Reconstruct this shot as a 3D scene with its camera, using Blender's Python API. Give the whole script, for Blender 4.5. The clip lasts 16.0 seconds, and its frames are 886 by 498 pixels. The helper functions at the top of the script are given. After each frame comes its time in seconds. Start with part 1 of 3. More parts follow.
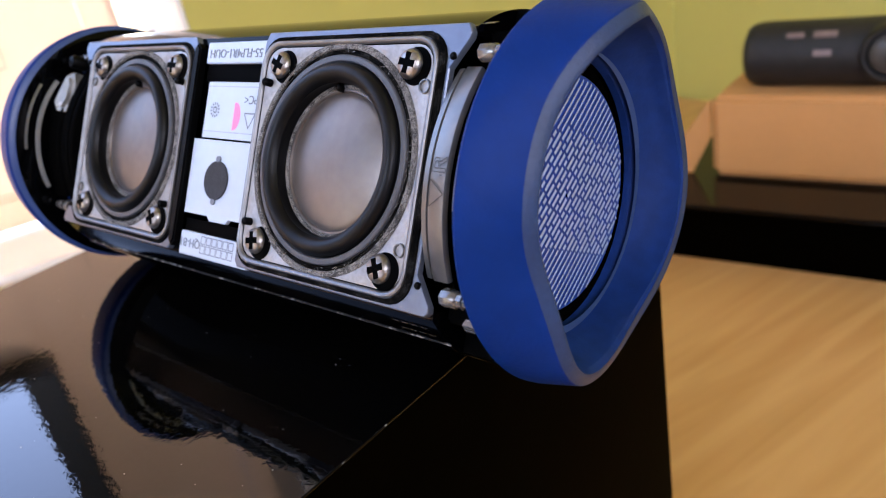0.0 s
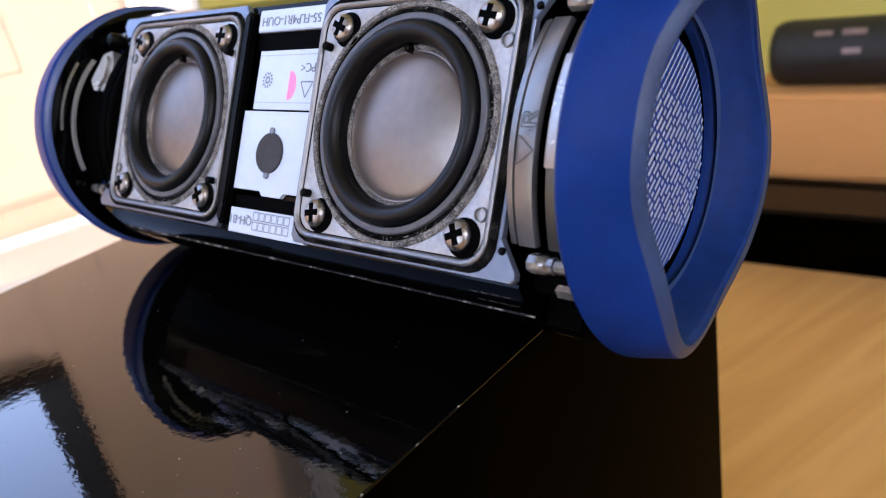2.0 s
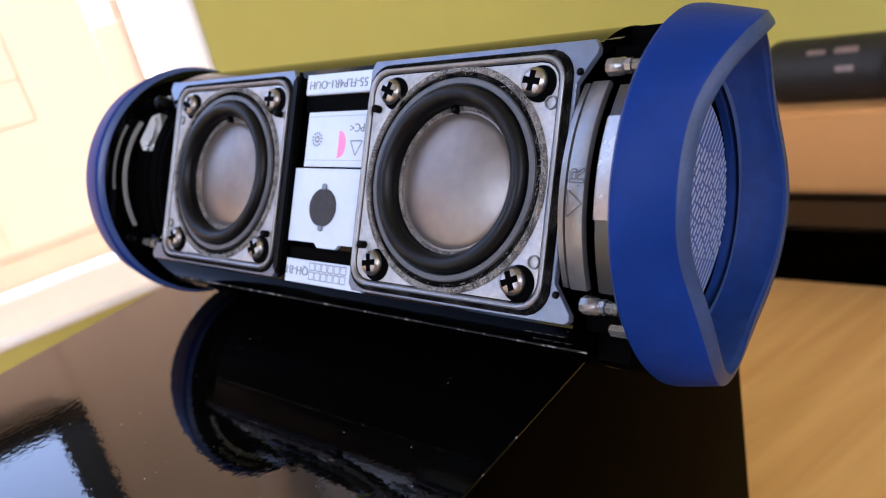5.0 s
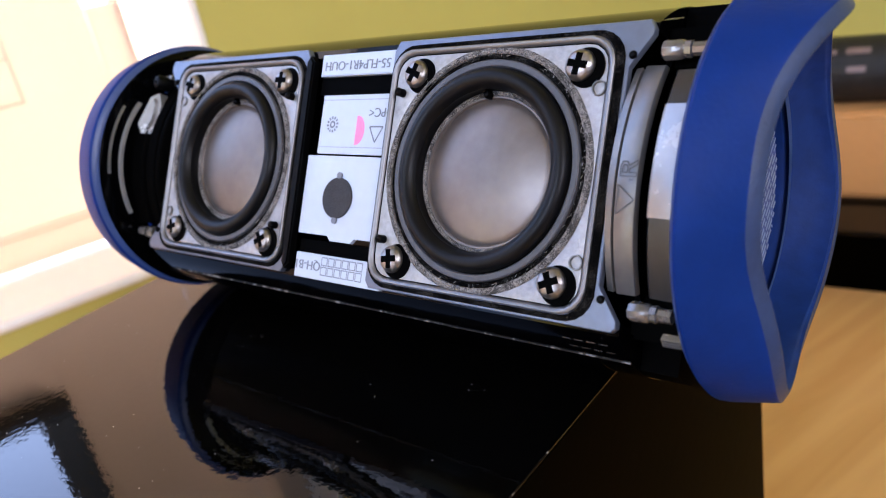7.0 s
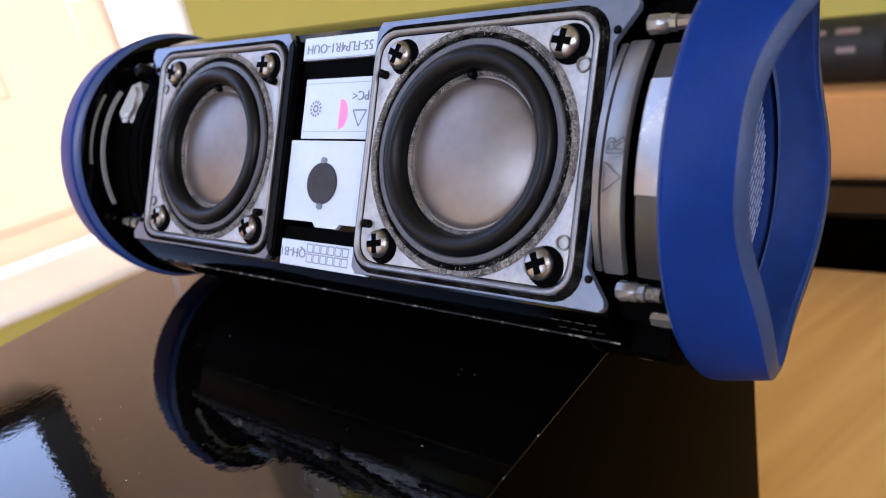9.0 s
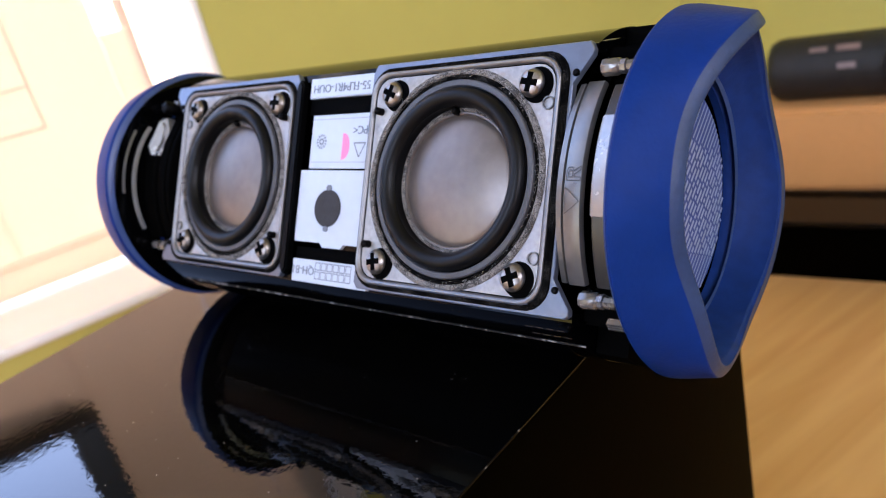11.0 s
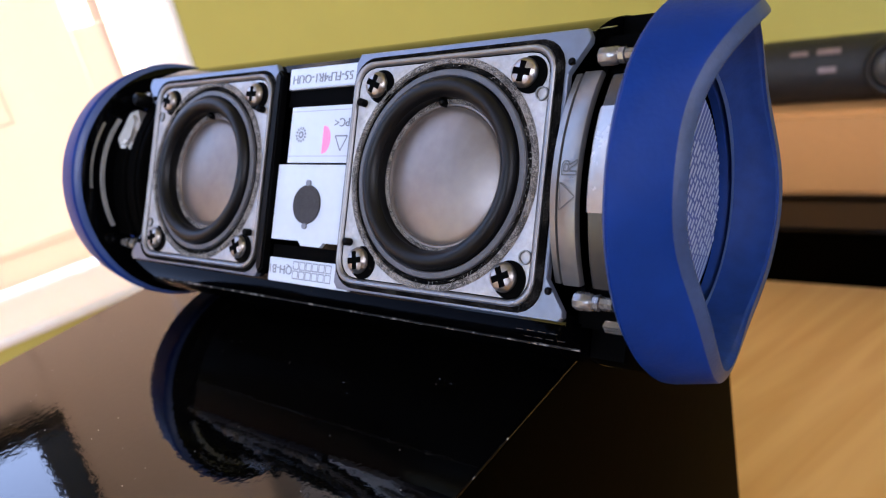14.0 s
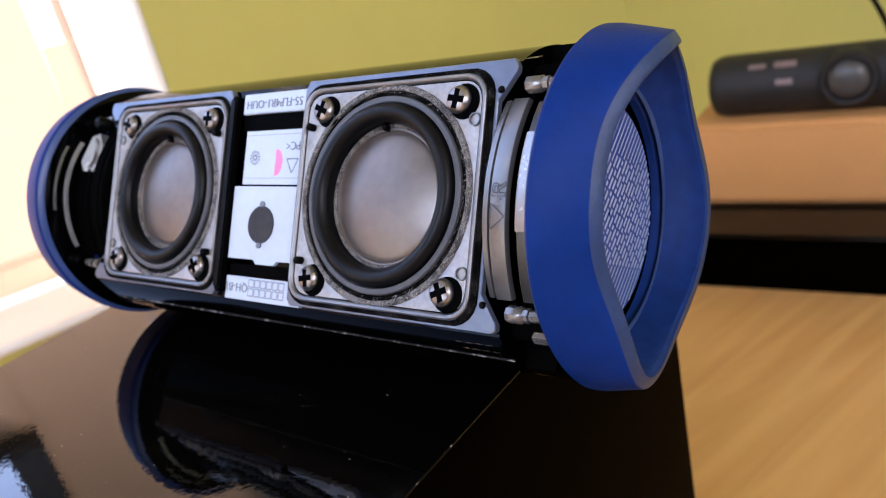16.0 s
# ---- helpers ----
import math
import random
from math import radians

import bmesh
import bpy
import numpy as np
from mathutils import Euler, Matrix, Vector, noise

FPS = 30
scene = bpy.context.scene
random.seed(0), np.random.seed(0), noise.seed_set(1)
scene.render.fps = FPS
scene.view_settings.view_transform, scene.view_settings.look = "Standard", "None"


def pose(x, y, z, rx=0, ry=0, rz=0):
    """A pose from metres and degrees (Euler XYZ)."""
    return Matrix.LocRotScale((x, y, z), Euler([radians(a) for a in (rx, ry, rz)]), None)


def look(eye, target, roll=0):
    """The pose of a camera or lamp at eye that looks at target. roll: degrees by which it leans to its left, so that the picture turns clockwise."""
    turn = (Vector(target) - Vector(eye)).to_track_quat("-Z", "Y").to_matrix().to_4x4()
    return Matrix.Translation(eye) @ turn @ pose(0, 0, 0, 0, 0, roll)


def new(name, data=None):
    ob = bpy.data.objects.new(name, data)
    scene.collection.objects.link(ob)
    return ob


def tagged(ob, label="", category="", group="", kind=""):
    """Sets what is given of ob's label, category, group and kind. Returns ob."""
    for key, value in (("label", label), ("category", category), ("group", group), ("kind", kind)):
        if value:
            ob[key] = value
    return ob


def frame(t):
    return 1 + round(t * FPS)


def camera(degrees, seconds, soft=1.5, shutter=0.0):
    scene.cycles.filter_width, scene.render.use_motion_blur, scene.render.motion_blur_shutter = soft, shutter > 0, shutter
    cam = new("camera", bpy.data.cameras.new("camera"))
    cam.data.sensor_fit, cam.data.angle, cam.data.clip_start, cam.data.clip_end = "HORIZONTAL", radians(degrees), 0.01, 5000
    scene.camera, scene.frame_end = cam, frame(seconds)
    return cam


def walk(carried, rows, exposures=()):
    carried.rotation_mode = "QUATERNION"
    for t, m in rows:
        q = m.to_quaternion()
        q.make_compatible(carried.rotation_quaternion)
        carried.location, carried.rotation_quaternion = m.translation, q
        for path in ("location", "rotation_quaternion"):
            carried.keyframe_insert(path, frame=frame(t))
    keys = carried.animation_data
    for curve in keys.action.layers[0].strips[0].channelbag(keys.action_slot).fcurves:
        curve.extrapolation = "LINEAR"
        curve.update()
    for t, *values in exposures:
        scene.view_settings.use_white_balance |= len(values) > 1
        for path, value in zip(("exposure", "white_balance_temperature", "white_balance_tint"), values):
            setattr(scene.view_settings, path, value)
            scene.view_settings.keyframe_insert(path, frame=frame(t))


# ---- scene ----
cam = camera(60.8, 16.0, soft=1.1)
ROWS = [
    (0, 0.10549, -0.08421, 0.08582, 64.861, 9.876, 38.959),
    (0.5, 0.10951, -0.08618, 0.08163, 65.940, 10.190, 39.099),
    (1, 0.09856, -0.08563, 0.07673, 66.083, 10.187, 38.949),
    (1.5, 0.09280, -0.08632, 0.07612, 65.766, 10.521, 39.287),
    (2, 0.09151, -0.09015, 0.07742, 66.018, 10.015, 39.037),
    (2.5, 0.10128, -0.08541, 0.08022, 66.129, 10.486, 37.100),
    (3, 0.10436, -0.09344, 0.08627, 66.973, 11.250, 37.590),
    (3.5, 0.10478, -0.09573, 0.08938, 67.801, 12.225, 37.500),
    (4, 0.10106, -0.10020, 0.08945, 67.973, 12.381, 37.017),
    (4.5, 0.09556, -0.10245, 0.08885, 67.472, 12.588, 37.563),
    (7, 0.07748, -0.09826, 0.08526, 66.935, 10.720, 37.505),
    (7.5, 0.07683, -0.09828, 0.08495, 66.588, 10.467, 37.416),
    (8, 0.07663, -0.09797, 0.08423, 66.434, 10.445, 37.246),
    (8.5, 0.07757, -0.09718, 0.08297, 66.461, 10.952, 37.028),
    (9, 0.07750, -0.09674, 0.08304, 66.076, 11.478, 36.657),
    (11.5, 0.09524, -0.10692, 0.08902, 67.957, 13.120, 38.233),
    (12, 0.09328, -0.10876, 0.08574, 68.138, 12.859, 37.789),
    (12.5, 0.09007, -0.10741, 0.08708, 67.949, 12.624, 37.589),
    (13, 0.09288, -0.10998, 0.08727, 67.875, 12.086, 37.372),
    (13.5, 0.08990, -0.10494, 0.08589, 68.259, 11.878, 37.307),
    (14, 0.08746, -0.10053, 0.08511, 67.543, 12.017, 36.609),
    (14.5, 0.08551, -0.09866, 0.08372, 67.477, 11.672, 36.497),
    (15, 0.08635, -0.09988, 0.08069, 67.859, 11.966, 36.609),
    (15.5, 0.09083, -0.10074, 0.08552, 67.704, 12.375, 36.535),
    (16, 0.09784, -0.10088, 0.08758, 67.950, 12.325, 35.015),
]
walk(cam, [(t, pose(x, y, z, rx, ry, rz)) for t, x, y, z, rx, ry, rz in ROWS],
     exposures=[(0.0, 3.27, 6200, 23), (16.0, 3.27, 6200, 23)])
cam.data.dof.use_dof = True
cam.data.dof.focus_distance = 0.135
cam.data.dof.aperture_fstop = 22.0

# ---- world and light ----
SUN_EL, SUN_AZ = 38.0, -25.0            # degrees; azimuth from +y towards +x
world = bpy.data.worlds.new("world")
scene.world = world
world.use_nodes = True
wn, wl = world.node_tree.nodes, world.node_tree.links
sky = wn.new("ShaderNodeTexSky")
sky.sky_type = "NISHITA"
sky.sun_disc = False
sky.sun_elevation = radians(SUN_EL)
sky.sun_rotation = radians(SUN_AZ)
wl.new(sky.outputs[0], wn["Background"].inputs[0])
wn["Background"].inputs[1].default_value = 0.135
sun_data = bpy.data.lights.new("sun", "SUN")
sun_data.energy, sun_data.angle, sun_data.color = 3.6, radians(4), (1.0, 0.91, 0.80)
sun = new("sun", sun_data)
ca, sa = math.cos(radians(SUN_EL)), math.sin(radians(SUN_EL))
sun_dir = Vector((math.sin(radians(SUN_AZ)) * ca, math.cos(radians(SUN_AZ)) * ca, sa))
sun.matrix_world = look(sun_dir * 10, (0, 0, 0))

# ---- materials ----
def mat(name, color, rough=0.5, metal=0.0, vary=0.15, scale=60.0, bump=0.0, bump_scale=400.0, spec=0.5, coat=0.0,
        speck=None, speck_scale=900.0, speck_at=0.62, stretch=(1, 1, 1), rough_vary=0.0):
    m = bpy.data.materials.new(name)
    m.use_nodes = True
    n, l = m.node_tree.nodes, m.node_tree.links
    b = n["Principled BSDF"]
    b.inputs["Roughness"].default_value, b.inputs["Metallic"].default_value = rough, metal
    b.inputs["Specular IOR Level"].default_value = spec
    b.inputs["Coat Weight"].default_value = coat
    co = n.new("ShaderNodeTexCoord")
    mp = n.new("ShaderNodeMapping")
    mp.inputs["Scale"].default_value = stretch
    l.new(co.outputs["Object"], mp.inputs[0])
    def noise_at(s, detail=4.0):
        t = n.new("ShaderNodeTexNoise")
        t.inputs["Scale"].default_value, t.inputs["Detail"].default_value = s, detail
        l.new(mp.outputs[0], t.inputs["Vector"])
        return t
    big, fine = noise_at(scale), noise_at(scale * 7.3)
    mixn = n.new("ShaderNodeMath"); mixn.operation = "MULTIPLY_ADD"
    mixn.inputs[1].default_value = 0.6
    l.new(big.outputs[0], mixn.inputs[0])
    half = n.new("ShaderNodeMath"); half.operation = "MULTIPLY"; half.inputs[1].default_value = 0.4
    l.new(fine.outputs[0], half.inputs[0]); l.new(half.outputs[0], mixn.inputs[2])
    ramp = n.new("ShaderNodeValToRGB")
    lo = [c * (1 - vary) for c in color]; hi = [min(1, c * (1 + vary)) for c in color]
    ramp.color_ramp.elements[0].position, ramp.color_ramp.elements[1].position = 0.3, 0.7
    ramp.color_ramp.elements[0].color, ramp.color_ramp.elements[1].color = (*lo, 1), (*hi, 1)
    l.new(mixn.outputs[0], ramp.inputs[0])
    out = ramp.outputs[0]
    if speck:
        t = noise_at(speck_scale, 3.0)
        patch = noise_at(scale * 1.7, 3.0)
        mul = n.new("ShaderNodeMath"); mul.operation = "MULTIPLY_ADD"; mul.inputs[1].default_value = 0.5
        l.new(patch.outputs[0], mul.inputs[0]); l.new(t.outputs[0], mul.inputs[2])
        r2 = n.new("ShaderNodeValToRGB")
        r2.color_ramp.elements[0].position, r2.color_ramp.elements[1].position = speck_at + 0.2, speck_at + 0.3
        r2.color_ramp.elements[0].color, r2.color_ramp.elements[1].color = (0, 0, 0, 1), (1, 1, 1, 1)
        l.new(mul.outputs[0], r2.inputs[0])
        mx = n.new("ShaderNodeMixRGB")
        l.new(r2.outputs[0], mx.inputs[0]); l.new(out, mx.inputs[1])
        mx.inputs[2].default_value = (*speck, 1)
        out = mx.outputs[0]
        rr = n.new("ShaderNodeMapRange")
        rr.inputs["To Min"].default_value, rr.inputs["To Max"].default_value = rough, 0.9
        l.new(r2.outputs[0], rr.inputs[0]); l.new(rr.outputs[0], b.inputs["Roughness"])
    elif rough_vary:
        rr = n.new("ShaderNodeMapRange")
        rr.inputs["To Min"].default_value, rr.inputs["To Max"].default_value = max(0.02, rough - rough_vary), rough + rough_vary
        l.new(mixn.outputs[0], rr.inputs[0]); l.new(rr.outputs[0], b.inputs["Roughness"])
    l.new(out, b.inputs["Base Color"])
    if bump:
        t = noise_at(bump_scale, 3.0)
        bp = n.new("ShaderNodeBump")
        bp.inputs["Strength"].default_value, bp.inputs["Distance"].default_value = bump, 0.001
        l.new(t.outputs[0], bp.inputs["Height"]); l.new(bp.outputs[0], b.inputs["Normal"])
    return m


def wood_mat(name, dark, light, rough=0.35):
    m = mat(name, light, rough, scale=9, vary=0.1, stretch=(1, 9, 9), bump=0.08, bump_scale=60)
    n, l = m.node_tree.nodes, m.node_tree.links
    mp = [x for x in n if x.type == "MAPPING"][0]
    w = n.new("ShaderNodeTexNoise")
    w.inputs["Scale"].default_value, w.inputs["Detail"].default_value, w.inputs["Distortion"].default_value = 6.0, 8.0, 1.2
    l.new(mp.outputs[0], w.inputs["Vector"])
    r = n.new("ShaderNodeValToRGB")
    r.color_ramp.elements[0].position, r.color_ramp.elements[1].position = 0.35, 0.65
    r.color_ramp.elements[0].color, r.color_ramp.elements[1].color = (*dark, 1), (*light, 1)
    l.new(w.outputs[0], r.inputs[0])
    b = n["Principled BSDF"]
    l.new(r.outputs[0], b.inputs["Base Color"])
    return m


def blind_mat(name, color):
    """Cloth that lets daylight through."""
    m = bpy.data.materials.new(name)
    m.use_nodes = True
    n, l = m.node_tree.nodes, m.node_tree.links
    n.remove(n["Principled BSDF"])
    co, t = n.new("ShaderNodeTexCoord"), n.new("ShaderNodeTexNoise")
    t.inputs["Scale"].default_value = 5.0
    l.new(co.outputs["Object"], t.inputs["Vector"])
    r = n.new("ShaderNodeValToRGB")
    r.color_ramp.elements[0].color, r.color_ramp.elements[1].color = (*[c * 0.85 for c in color], 1), (*color, 1)
    l.new(t.outputs[0], r.inputs[0])
    d, tr, mx = n.new("ShaderNodeBsdfDiffuse"), n.new("ShaderNodeBsdfTranslucent"), n.new("ShaderNodeMixShader")
    l.new(r.outputs[0], d.inputs[0]); l.new(r.outputs[0], tr.inputs[0])
    mx.inputs[0].default_value = 0.6
    l.new(d.outputs[0], mx.inputs[1]); l.new(tr.outputs[0], mx.inputs[2])
    l.new(mx.outputs[0], n["Material Output"].inputs[0])
    return m


M_BLUE = mat("blue_silicone", (0.0010, 0.0205, 0.142), 0.5, vary=0.22, scale=30, bump=0.10, bump_scale=1100, rough_vary=0.08, spec=0.12)
# ring's silicone again, with the lip's catch of light in its colour
M_EDGE = mat("lit_blue_silicone", (0.016, 0.036, 0.105), 0.45, vary=0.22, scale=120, spec=0.35, bump=0.1, bump_scale=1500)
M_INNER = mat("dusty_blue_silicone", (0.0065, 0.032, 0.172), 0.6, vary=0.3, scale=45, bump=0.08, bump_scale=900, spec=0.15)
# same silicone, with the window's glow on its edge put into the colour
M_FLARE = mat("lit_blue_flange", (0.030, 0.060, 0.180), 0.35, vary=0.15, scale=90, spec=0.4)
M_BLUE_DISC = mat("blue_plastic", (0.009, 0.050, 0.34), 0.35, vary=0.1, scale=80)
M_STRIPE = mat("pale_print", (0.31, 0.40, 0.66), 0.35, vary=0.12, scale=300)
M_GLOSS = mat("black_gloss_plastic", (0.0008, 0.0008, 0.001), 0.08, vary=0.2, scale=50, rough_vary=0.06, bump=0.02, bump_scale=200, spec=0.12)
M_BLACK = mat("black_matt_plastic", (0.0012, 0.0012, 0.0013), 0.42, vary=0.25, scale=90, spec=0.06)
M_FLANGE = mat("grey_matt_rubber", (0.062, 0.064, 0.072), 0.42, vary=0.2, scale=150, spec=0.4, bump=0.1, bump_scale=2500)
# near-black: shade of gaps, wells and dim ends put into the colour
M_SHADE = mat("shade_black", (0.0007, 0.0007, 0.0007), 0.6, vary=0.3, scale=300, spec=0.012)
M_RUBBER = mat("black_rubber_surround", (0.0026, 0.0026, 0.003), 0.40, spec=0.17, vary=0.2, scale=120, speck=(0.16, 0.15, 0.14), speck_scale=3600, speck_at=0.86)
M_CONE = mat("grey_cone", (0.175, 0.150, 0.136), 0.38, metal=0.70, spec=0.4, vary=0.18, scale=60, bump=0.015, bump_scale=300, rough_vary=0.06)
M_FRAME = mat("dusty_grey_metal", (0.30, 0.292, 0.284), 0.36, metal=0.6, vary=0.30, scale=160, bump=0.14, bump_scale=1800, rough_vary=0.08)
M_SEAT = mat("bare_grey_metal", (0.19, 0.188, 0.19), 0.40, metal=0.75, vary=0.15, scale=160, bump=0.05, bump_scale=900, rough_vary=0.08)
M_DUST = mat("dusty_gasket", (0.040, 0.038, 0.036), 0.8, vary=0.6, scale=320, speck=(0.30, 0.28, 0.26), speck_scale=6500, speck_at=0.51, bump=0.9, bump_scale=3600)
M_LINT = mat("pale_lint", (0.42, 0.40, 0.37), 0.9, vary=0.3, scale=400)
M_FOAM = mat("black_dusty_foam", (0.0009, 0.0009, 0.0009), 0.7, spec=0.02, vary=0.4, scale=260, speck=(0.035, 0.033, 0.03), speck_scale=5200, speck_at=0.60, bump=0.4, bump_scale=2600)
M_PLATE = mat("grey_coated_plate", (0.135, 0.158, 0.21), 0.3, metal=0.55, vary=0.12, scale=90, bump=0.04, bump_scale=500, rough_vary=0.08)
M_LABEL = mat("pale_blue_plastic", (0.46, 0.535, 0.64), 0.34, vary=0.06, scale=60, rough_vary=0.06)
M_INK = mat("dark_ink", (0.15, 0.17, 0.21), 0.6, vary=0.1)
M_PINK = mat("pink_ink", (0.82, 0.22, 0.42), 0.6, vary=0.1, scale=300)
M_DISC = mat("grey_felt", (0.028, 0.028, 0.032), 0.85, vary=0.3, scale=500, bump=0.3, bump_scale=3000)
M_SCREW = mat("steel_screw", (0.27, 0.25, 0.235), 0.34, metal=1.0, vary=0.35, scale=300, bump=0.08, bump_scale=900)
M_SILVER = mat("silver_plastic", (0.18, 0.172, 0.165), 0.25, metal=0.6, vary=0.15, scale=100, rough_vary=0.1)
M_RIM = mat("pale_grey_rim", (0.30, 0.295, 0.29), 0.25, metal=0.5, vary=0.12, scale=90, rough_vary=0.1)
M_UNDER = mat("dark_rim", (0.045, 0.042, 0.039), 0.3, metal=0.4, vary=0.15, scale=90, rough_vary=0.08)
M_BAND = mat("dark_grey_band", (0.165, 0.163, 0.16), 0.3, metal=0.6, vary=0.15, scale=80, rough_vary=0.08)
M_LACQUER = mat("black_gloss_lacquer", (0.0010, 0.0009, 0.0008), 0.02, vary=0.2, scale=20, bump=0.018, bump_scale=520, spec=0.44)
M_LID = mat("black_satin_lid", (0.004, 0.0035, 0.003), 0.12, vary=0.3, scale=25, spec=0.2)
M_SIDE = mat("black_matt_board", (0.0007, 0.0005, 0.0002), 0.3, vary=0.3, scale=25, spec=0.004, bump=0.05, bump_scale=300)
M_WORN = mat("worn_edge", (0.003, 0.003, 0.003), 0.4, spec=0.05, vary=0.3, scale=90, speck=(0.55, 0.53, 0.50), speck_scale=420, speck_at=0.64)
M_DESK = wood_mat("oak_desk", (0.50, 0.265, 0.085), (0.60, 0.345, 0.125), 0.33)
M_CARTON = mat("brown_cardboard", (0.50, 0.235, 0.070), 0.75, vary=0.06, scale=30, bump=0.05, bump_scale=300)
M_GREEN = mat("green_wall_paint", (0.49, 0.435, 0.105), 0.8, vary=0.04, scale=4, bump=0.1, bump_scale=300)
M_WHITE = mat("white_paint", (0.80, 0.78, 0.74), 0.5, vary=0.03, scale=8)
M_SILL = mat("white_gloss_paint", (0.86, 0.84, 0.80), 0.12, vary=0.03, scale=8, coat=0.5)
# for the unseen walls: tan made up to cut fill and warm reflections
M_TAN = mat("tan_wall_paint", (0.30, 0.215, 0.15), 0.8, vary=0.05, scale=4, bump=0.1, bump_scale=300)
M_CEIL = mat("ceiling_paint", (0.60, 0.57, 0.52), 0.85, vary=0.03, scale=3)
M_FLOOR = wood_mat("floor_wood", (0.16, 0.09, 0.04), (0.26, 0.15, 0.07), 0.4)
M_DARKFRAME = mat("dark_window_bar", (0.02, 0.02, 0.022), 0.4, vary=0.2, scale=30)
M_BLIND = blind_mat("cream_blind", (0.66, 0.545, 0.44))
M_FAR = mat("black_mesh_cloth", (0.013, 0.012, 0.0115), 0.5, spec=0.3, vary=0.3, scale=150, bump=0.4, bump_scale=1500)
M_FARRIB = mat("dark_rubber", (0.045, 0.043, 0.040), 0.4, vary=0.2, scale=120)
M_BADGE = mat("dull_red_badge", (0.17, 0.115, 0.105), 0.45, vary=0.2, scale=200)


# ---- mesh helpers ----
def part(name, bm, material, parent=None, label="", smooth=True, mats=None):
    """One bmesh becomes one mesh object under a thing or a part."""
    me = bpy.data.meshes.new(name)
    bmesh.ops.recalc_face_normals(bm, faces=bm.faces)
    bm.to_mesh(me)
    bm.free()
    for m in (mats or [material]):
        me.materials.append(m)
    if smooth:
        me.polygons.foreach_set("use_smooth", [True] * len(me.polygons))
        me.set_sharp_from_angle(angle=radians(38))
    ob = new(name, me)
    if parent:
        ob.parent = parent
    if label:
        ob["label"] = label
    return ob


def empty(name, m):
    ob = new(name)
    ob.matrix_world = m
    return ob


def box_bm(x0, x1, y0, y1, z0, z1, bevel=0.0, seg=2):
    bm = bmesh.new()
    bmesh.ops.create_cube(bm, size=1)
    bmesh.ops.transform(bm, matrix=Matrix.Translation(((x0 + x1) / 2, (y0 + y1) / 2, (z0 + z1) / 2)) @ Matrix.Diagonal((x1 - x0, y1 - y0, z1 - z0, 1)), verts=bm.verts)
    if bevel:
        bmesh.ops.bevel(bm, geom=bm.edges[:], offset=bevel, segments=seg, affect="EDGES", clamp_overlap=True)
    return bm


def grid_bm(rings, closed=True, cap=False):
    """Quads between rings of points of one length."""
    bm = bmesh.new()
    vs = [[bm.verts.new(p) for p in ring] for ring in rings]
    n = len(vs[0])
    for a, b in zip(vs, vs[1:]):
        for i in range(n if closed else n - 1):
            j = (i + 1) % n
            bm.faces.new((a[i], a[j], b[j], b[i]))
    if cap:
        bm.faces.new(vs[0]); bm.faces.new(vs[-1])
    return bm


def lathe_x(profile, n=96, cy=0.0, cz=0.0, cap=False, a0=0.0, a1=360.0):
    """Turned about the x axis through (cy, cz): profile of (x, r)."""
    full = abs(a1 - a0) >= 360
    angs = [radians(a0 + (a1 - a0) * i / (n if full else n - 1)) for i in range(n)]
    return grid_bm([[(x, cy - r * math.cos(a), cz + r * math.sin(a)) for a in angs] for x, r in profile], full, cap and full)


def lathe_y(profile, n=64, cx=0.0, cz=0.0, cap_first=False, cap_last=False):
    """Turned about the y axis through (cx, cz): profile of (r, y)."""
    bm = grid_bm([[(cx + r * math.cos(2 * math.pi * i / n), y, cz + r * math.sin(2 * math.pi * i / n)) for i in range(n)] for r, y in profile])
    bm.verts.ensure_lookup_table()
    if cap_first:
        bm.faces.new([bm.verts[i] for i in range(n)])
    if cap_last:
        k = n * (len(profile) - 1)
        bm.faces.new([bm.verts[k + i] for i in range(n)])
    return bm


def rr_radius(a, hx, hz, rc):
    """Distance from the middle to the edge of a rounded rectangle at the angle a."""
    c, s = abs(math.cos(a)), abs(math.sin(a))
    t = min(hx / c if c > 1e-9 else 1e9, hz / s if s > 1e-9 else 1e9)
    if t * c > hx - rc and t * s > hz - rc:
        px, pz = hx - rc, hz - rc
        b = px * c + pz * s
        t = b + math.sqrt(max(0.0, b * b - (px * px + pz * pz - rc * rc)))
    return t


def rr_loop(hx, hz, rc, y, n=128, cx=0.0, cz=0.0):
    out = []
    for i in range(n):
        a = 2 * math.pi * (i + 0.5) / n
        r = rr_radius(a, hx, hz, rc)
        out.append((cx + r * math.cos(a), y, cz + r * math.sin(a)))
    return out


def circ_loop(r, y, n=128, cx=0.0, cz=0.0):
    return [(cx + r * math.cos(2 * math.pi * (i + 0.5) / n), y, cz + r * math.sin(2 * math.pi * (i + 0.5) / n)) for i in range(n)]


def poly_plate(points, y0, y1, bevel=0.0):
    """A flat plate: outline in x, z, from depth y0 (front) to y1."""
    bm = bmesh.new()
    a = [bm.verts.new((x, y0, z)) for x, z in points]
    b = [bm.verts.new((x, y1, z)) for x, z in points]
    bm.faces.new(a); bm.faces.new(b)
    for i in range(len(points)):
        j = (i + 1) % len(points)
        bm.faces.new((a[i], a[j], b[j], b[i]))
    bmesh.ops.recalc_face_normals(bm, faces=bm.faces)
    if bevel:
        edges = [e for e in bm.edges if all(abs(v.co.y - y0) < 1e-7 for v in e.verts)]
        bmesh.ops.bevel(bm, geom=edges, offset=bevel, segments=2, affect="EDGES", clamp_overlap=True)
    return bm


